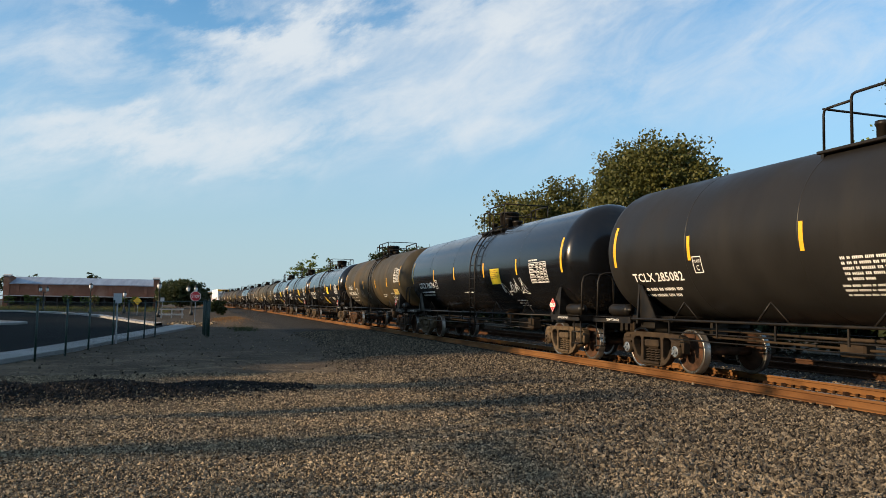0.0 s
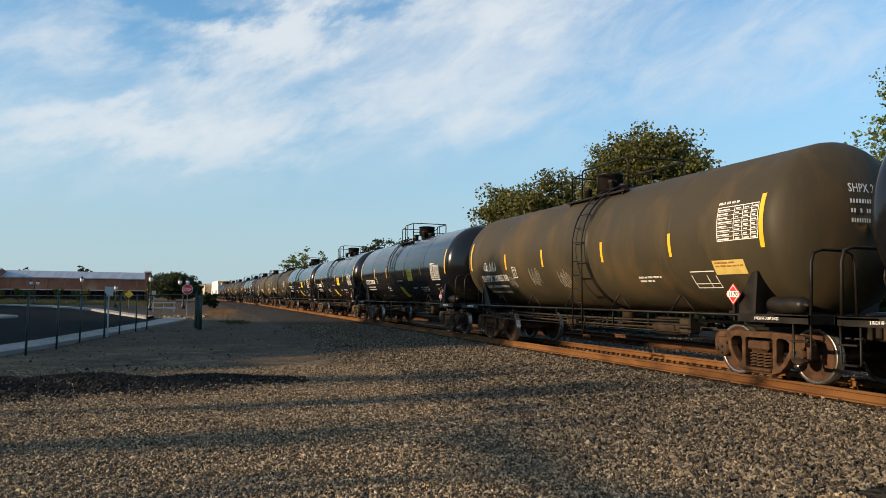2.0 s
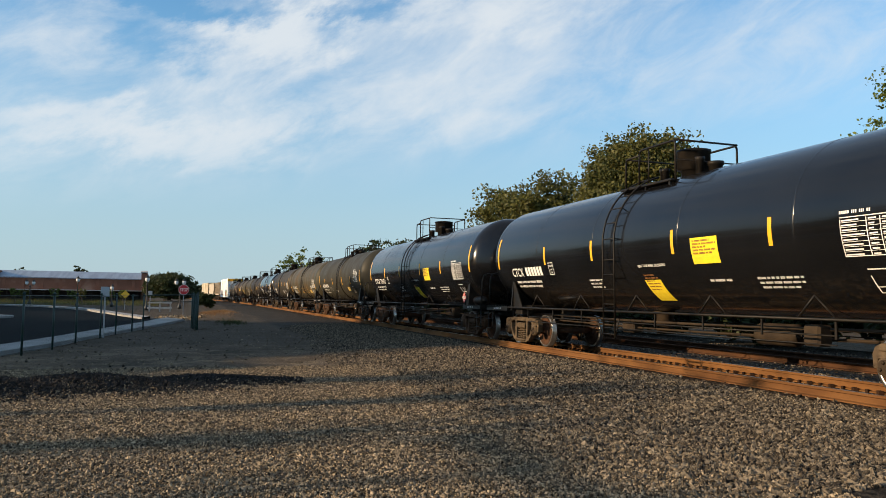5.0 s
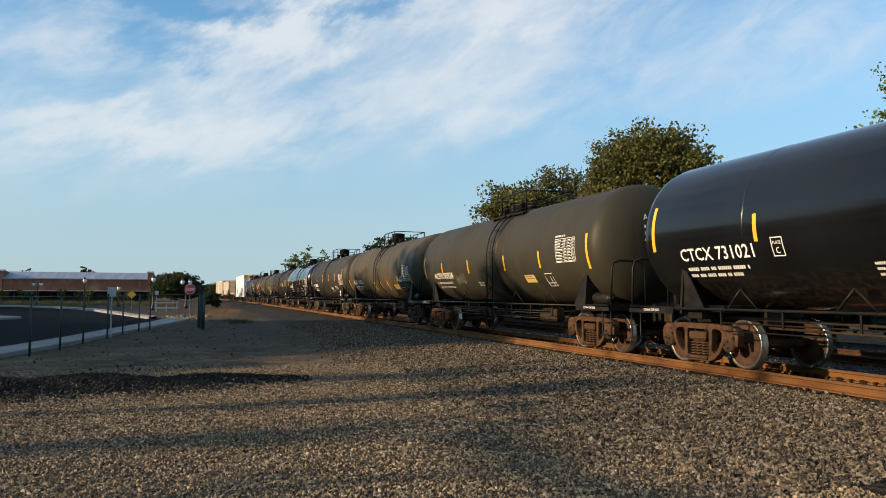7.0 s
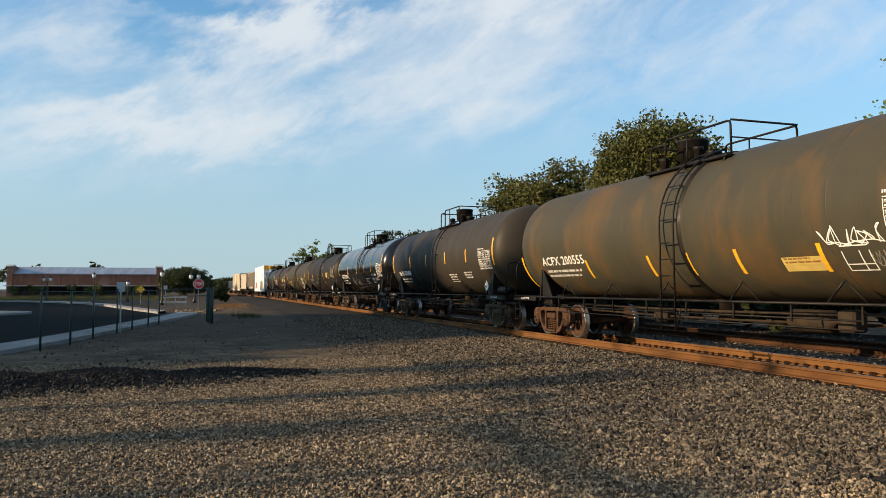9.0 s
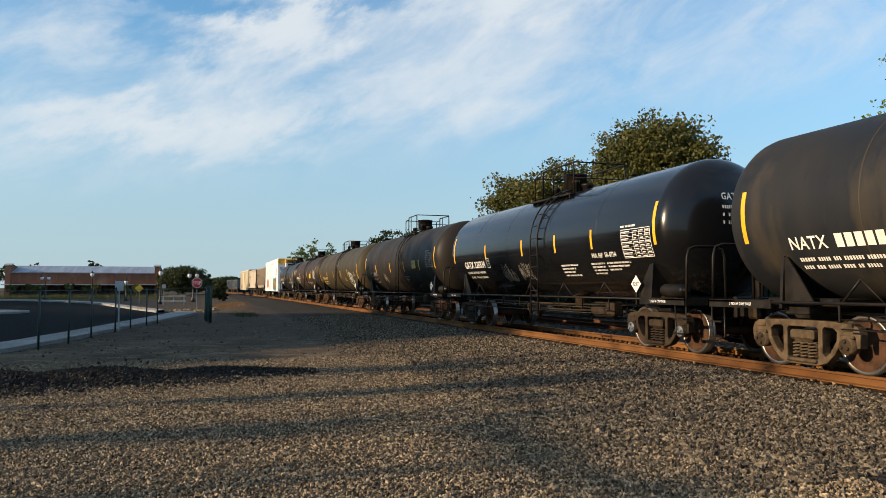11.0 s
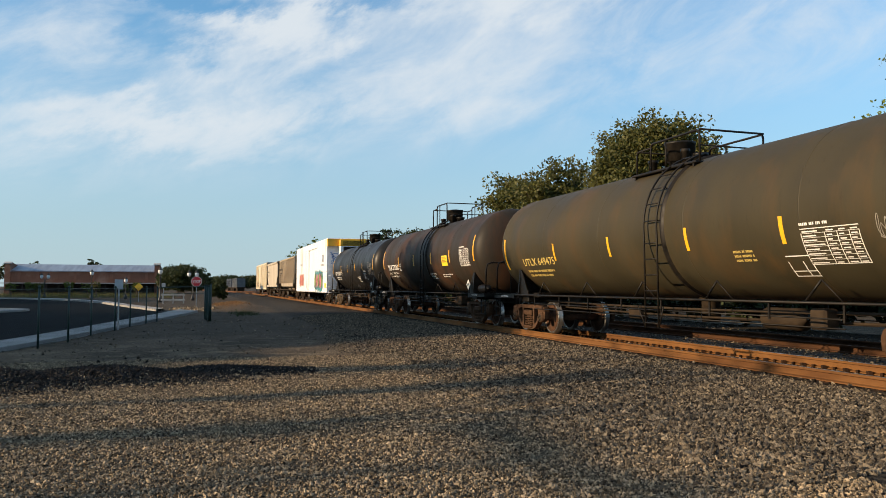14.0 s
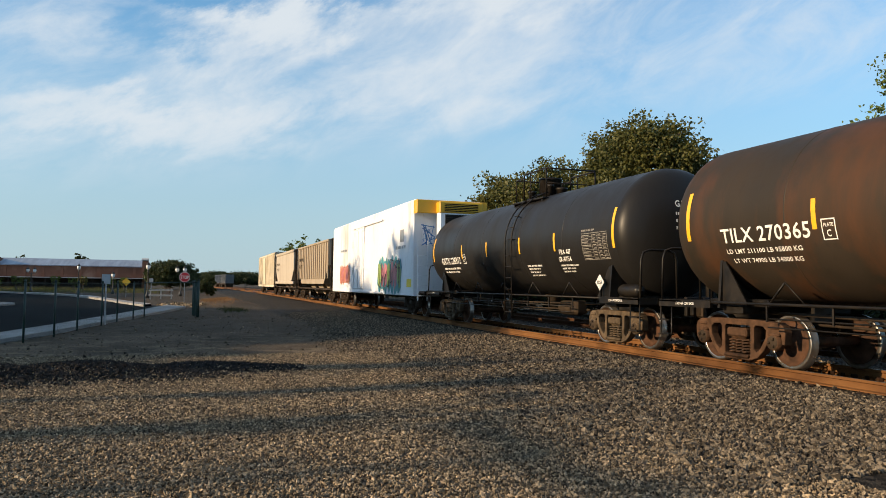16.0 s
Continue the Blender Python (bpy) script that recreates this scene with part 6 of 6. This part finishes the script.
def gate():
    top = tagged(new("gate"), "folded green chain-link gate with posts beside the yard", "gate")
    for x, y, h in ((0.42, 36.9, 1.75), (0.25, 38.2, 1.7), (0.36, 37.3, 1.66), (0.18, 39.3, 1.7)):
        part("post", Geo().tube([(x, y, -0.1), (x, y, h)], 0.045, 10).lathe([(0.05, h), (0.05, h + 0.03), (0.001, h + 0.05)], "z", 10, (x, y, 0)), M["fence_green"], top)
    g = Geo()
    for k in range(16):
        g.box((0.34 - 0.012 * k, 37.2 + 0.14 * k, 0.85), (0.02, 0.06, 1.6))
    part("gate_leaf", g, M["fence_green"], top, "green slatted gate leaf seen edge on")
    part("top_rail", Geo().tube([(-1.95, 36.8, 1.6), (0.42, 36.9, 1.66)], 0.024, 8).tube([(-1.95, 36.8, 1.3), (0.42, 36.9, 1.35)], 0.012, 6), M["fence_green"], top)


gate()


def sign(name, label, x, y, z, shape, size, mat, text="", edge=None, post_h=None, turn=0.0):
    top = tagged(new(name), label, "road sign")
    top.matrix_basis = pose(x, y, ground_h(x, y), 0, 0, turn)
    part("post", Geo().box((0, 0.03, z / 2 + size * 0.2), (0.055, 0.04, z + size * 0.4)), M["galv"], top)

    def plate(k, yy, slot, g):
        if shape == "octagon":
            pts = [(k * size / 2 / math.cos(math.pi / 8) * math.cos(math.pi / 8 + i * math.pi / 4), k * size / 2 / math.cos(math.pi / 8) * math.sin(math.pi / 8 + i * math.pi / 4)) for i in range(8)]
        elif shape == "diamond":
            pts = [(k * size * 0.7, 0), (0, k * size * 0.7), (-k * size * 0.7, 0), (0, -k * size * 0.7)]
        else:
            pts = [(k * size / 2, -k * size * 0.62), (k * size / 2, k * size * 0.62), (-k * size / 2, k * size * 0.62), (-k * size / 2, -k * size * 0.62)]
        n = len(pts)
        g.put([(a, yy, z + b) for a, b in pts] + [(a, yy + 0.006, z + b) for a, b in pts], [tuple(range(n - 1, -1, -1)), tuple(range(n, 2 * n))] + [(i, (i + 1) % n, n + (i + 1) % n, n + i) for i in range(n)], slot)
    g = Geo()
    plate(1.0, 0.0, 1, g)
    plate(0.92, -0.007, 0, g)
    part("plate", g, [mat, edge or mat], top)
    if text:
        vs, fs = letters(text, size * 0.34, 1.0, 0.85)
        w = max(v[0] for v in vs)
        part("lettering", Geo().put([((u - w / 2) * size * 0.78 / w, -0.014, z - size * 0.17 + v) for u, v in vs], fs), M["white_paint"], top)
    return top


sign("stop_sign", "red octagonal stop sign on a steel post", -0.38, 60.6, 2.05, "octagon", 0.76, M["sign_red"], "STOP", M["white_paint"])
sign("warning_sign", "yellow diamond warning sign on a steel post", -6.3, 84.0, 1.6, "diamond", 0.62, M["sign_yellow"])
sign("parking_sign", "small white rectangular sign on a leaning post", -2.98, 30.4, 1.72, "board", 0.3, M["sign_white"])
sign("street_sign", "small pale sign on a post", -3.4, 74.0, 1.75, "board", 0.34, M["sign_white"])


def street_lamp(x, y, h, twin):
    top = tagged(new("street_lamp"), "black ornamental street lamp with white glass " + ("twin globes" if twin else "lantern"), "street lamp")
    top.matrix_basis = pose(x, y, 0)
    part("pole", Geo().lathe([(0.22, 0), (0.22, 0.3), (0.12, 0.5), (0.08, 0.6), (0.06, h - 0.3), (0.09, h - 0.25), (0.05, h)], "z", 12), M["lamp_black"], top)
    for dx in ((-0.42, 0.42) if twin else (0,)):
        if twin:
            part("arm", Geo().tube([(0, 0, h - 0.2), (dx * 0.6, 0, h - 0.1), (dx, 0, h)], 0.03), M["lamp_black"], top)
        part("globe", lambda: Geo().lathe([(0.1, 0), (0.2, 0.15), (0.23, 0.35), (0.16, 0.52), (0.001, 0.56)], "z", 14), M["lamp_white"], top, key="globe", at=pose(dx, 0, h))
        part("cap", lambda: Geo().lathe([(0.26, 0.46), (0.1, 0.62), (0.03, 0.75), (0.001, 0.78)], "z", 14), M["lamp_black"], top, key="cap", at=pose(dx, 0, h))


street_lamp(-12.9, 100.0, 3.0, False)
street_lamp(-20.6, 114.0, 2.7, True)
street_lamp(-4.1, 82.0, 2.9, False)
street_lamp(-1.0, 92.0, 2.8, True)
street_lamp(-9.2, 102.0, 2.1, False)


# ---- brick depot ----
def depot():
    top = tagged(new("brick_building"), "long low red brick building with pale metal roof", "building")
    x0, x1, y0, y1 = -36.0, -8.8, 163.0, 178.0
    part("wall", Geo().box(((x0 + x1) / 2, y0 + 0.2, 3.45), (x1 - x0, 0.4, 2.5)), M["brick"], top, "red brick upper wall")
    # lower wall takes the canopy's shade from its colour
    part("wall", Geo().box(((x0 + x1) / 2, y0 + 1.6, 1.15), (x1 - x0, 0.3, 2.3)), M["dark_opening"], top, "dark recessed lower wall")
    for x in (x0, x1):
        part("gable_wall", Geo().slab([(y0 - 0.3, 0), (y1, 0), (y1, 5.0), (y0 + 1.2, 6.3), (y0 - 0.3, 5.9)], x - 0.5, x + 0.5), M["brick"], top, "red brick gable parapet")
        part("coping", Geo().box((x, y0 + 0.4, 6.2), (1.3, 1.8, 0.2), rx=10), M["roof_trim"], top)
    part("roof", Geo().put([(x0, y0 - 0.1, 4.62), (x1, y0 - 0.1, 4.62), (x1, y0 + 7, 6.15), (x0, y0 + 7, 6.15), (x0, y1, 4.62), (x1, y1, 4.62)], [(0, 1, 2, 3), (3, 2, 5, 4)]).box(((x0 + x1) / 2, y0 - 0.15, 4.6), (x1 - x0, 0.2, 0.14)), M["roof_metal"], top)
    part("canopy", Geo().box(((x0 + x1) / 2, y0 - 1.4, 2.25), (x1 - x0 + 1, 3.2, 0.16)), M["roof_trim"], top, "white-edged canopy")
    for k in range(13):
        x = x0 + 1 + (x1 - x0 - 2) * k / 12
        part("post", lambda: Geo().box((0, 0, 1.1), (0.18, 0.18, 2.2)), M["dark_opening"], top, key="depot_post", at=pose(x, y0 - 2.6, 0))
    for k in range(8):
        x = x0 + 2 + (x1 - x0 - 4) * k / 7
        part("pilaster", lambda: Geo().box((0, 0, 3.45), (0.5, 0.16, 2.4)), M["brick"], top, key="pilaster", at=pose(x, y0 - 0.05, 0))


depot()
for i in range(12):
    tree("young_tree", "young staked street tree", -37.5 + 2.55 * i + 0.5 * math.sin(i * 2.7), 124 + 4 * math.sin(i * 1.9), 2.15 + 0.3 * math.sin(i * 3.1), 1.4, M["leaf_green"] if i % 3 else M["leaf_olive"], 90 + i, 80, 16, 0.22, 0.35)
tree("tree", "tree top behind the brick building", -27.5, 215, 8.6, 4.5, M["leaf_dark"], 120, 80, 14, 0.6)
tree("tree", "tree behind the brick building", -46, 215, 7.2, 9, M["leaf_dark"], 121, 120, 14, 0.6)


def grass(name, label, n, spot, h, mat, seed):
    rnd = random.Random(seed)
    g = Geo()
    for k in range(n):
        x, y = spot(rnd)
        z = ground_h(x, y)
        a = rnd.uniform(0, 6.28)
        hh = h * rnd.uniform(0.5, 1.3)
        w = 0.018
        lx, ly = rnd.gauss(0, 0.4) * hh, rnd.gauss(0, 0.4) * hh
        g.put([(x - w * math.cos(a), y - w * math.sin(a), z), (x + w * math.cos(a), y + w * math.sin(a), z), (x + lx, y + ly, z + hh)], [(0, 1, 2)])
    tagged(part(name, g, mat), label, "grass", kind="stuff")


grass("dry_grass", "dry orange-tan grass on the bank beside the track", 2600, lambda r: (r.gauss(2.3, 0.55), r.gauss(66, 4.5)), 0.2, M["leaf_dry"], 5)
grass("weeds", "low green weeds at the edge of the yard", 500, lambda r: (r.gauss(2.5, 0.4), r.gauss(46.5, 1.8)), 0.14, M["leaf_dark"], 6)
grass("verge_grass", "olive and brown verge planting beyond the street", 9000, lambda r: (r.uniform(-42, -4), r.uniform(110, 150)), 0.6, M["leaf_olive"], 7)


stones("rubble", "pale broken rocks beside the stop sign", M["pebble"], 260, lambda rs: (rs.normal(-0.7, 0.7), rs.normal(56.5, 1.6)), (0.06, 0.15), 21)
stones("yard_rocks", "scattered dark clods and stones on the packed dirt", M["stone"], 900, lambda rs: (rs.uniform(-5, 7), near_y(rs, 17.0, 40.0)), (0.015, 0.05), 22)


def rail_barrier(x, y):
    top = tagged(new("low_barrier"), "low white wooden rail barrier beyond the street", "barrier")
    top.matrix_basis = pose(x, y, 0)
    for z in (0.35, 0.85):
        part("rail", Geo().box((0, 0, z), (2.2, 0.06, 0.16), bevel=0.01), M["roof_trim"], top)
    for dx in (-0.95, 0, 0.95):
        part("post", Geo().box((dx, 0.07, 0.5), (0.12, 0.08, 1.0)), M["roof_trim"], top)


rail_barrier(-2.6, 76.0)


def container(x, y, z, mat, label):
    c = tagged(new("container"), label, "shipping container", group="parked containers")
    c.matrix_basis = pose(x, y, z, 0, 0, track_turn(y))
    part("box", Geo().box((0, 0, 1.3), (2.44, 12.2, 2.6), bevel=0.03), mat, c)
    g = Geo()
    for k in range(24):
        g.box((-1.25, -5.8 + k * 0.504, 1.3), (0.04, 0.2, 2.3))
    part("corrugation", g, mat, c)


M["box_blue"] = material("faded_blue_container", (0.05, 0.065, 0.09), (0.06, 0.07, 0.09), 0.6, scale=1)
M["box_grey"] = material("grey_container", (0.1, 0.105, 0.11), (0.08, 0.085, 0.09), 0.6, scale=1)


def flat_wagon(y):
    w = tagged(new("flat_wagon"), "low dark flat wagon standing on the far siding", "flat wagon", group="parked wagons")
    w.matrix_basis = pose(track_x(y, 4.6), y, RZ, 0, 0, track_turn(y))
    part("deck", Geo().box((0, 0, 0.95), (2.6, 13.5, 0.35), bevel=0.03), M["steel_dusty"], w)
    for s in (-1, 1):
        part("bogie", Geo().box((0, s * 4.8, 0.35), (2.1, 2.4, 0.95), bevel=0.1), M["steel_dusty"], w)


for k in range(2):
    yy = 232 + k * 14.5
    flat_wagon(yy)
    container(track_x(yy, 4.6), yy, RZ + 1.13, M["box_grey"] if k % 2 == 0 else M["box_blue"], "grey corrugated container on a flat wagon" if k % 2 == 0 else "faded blue container on a flat wagon")

motions()
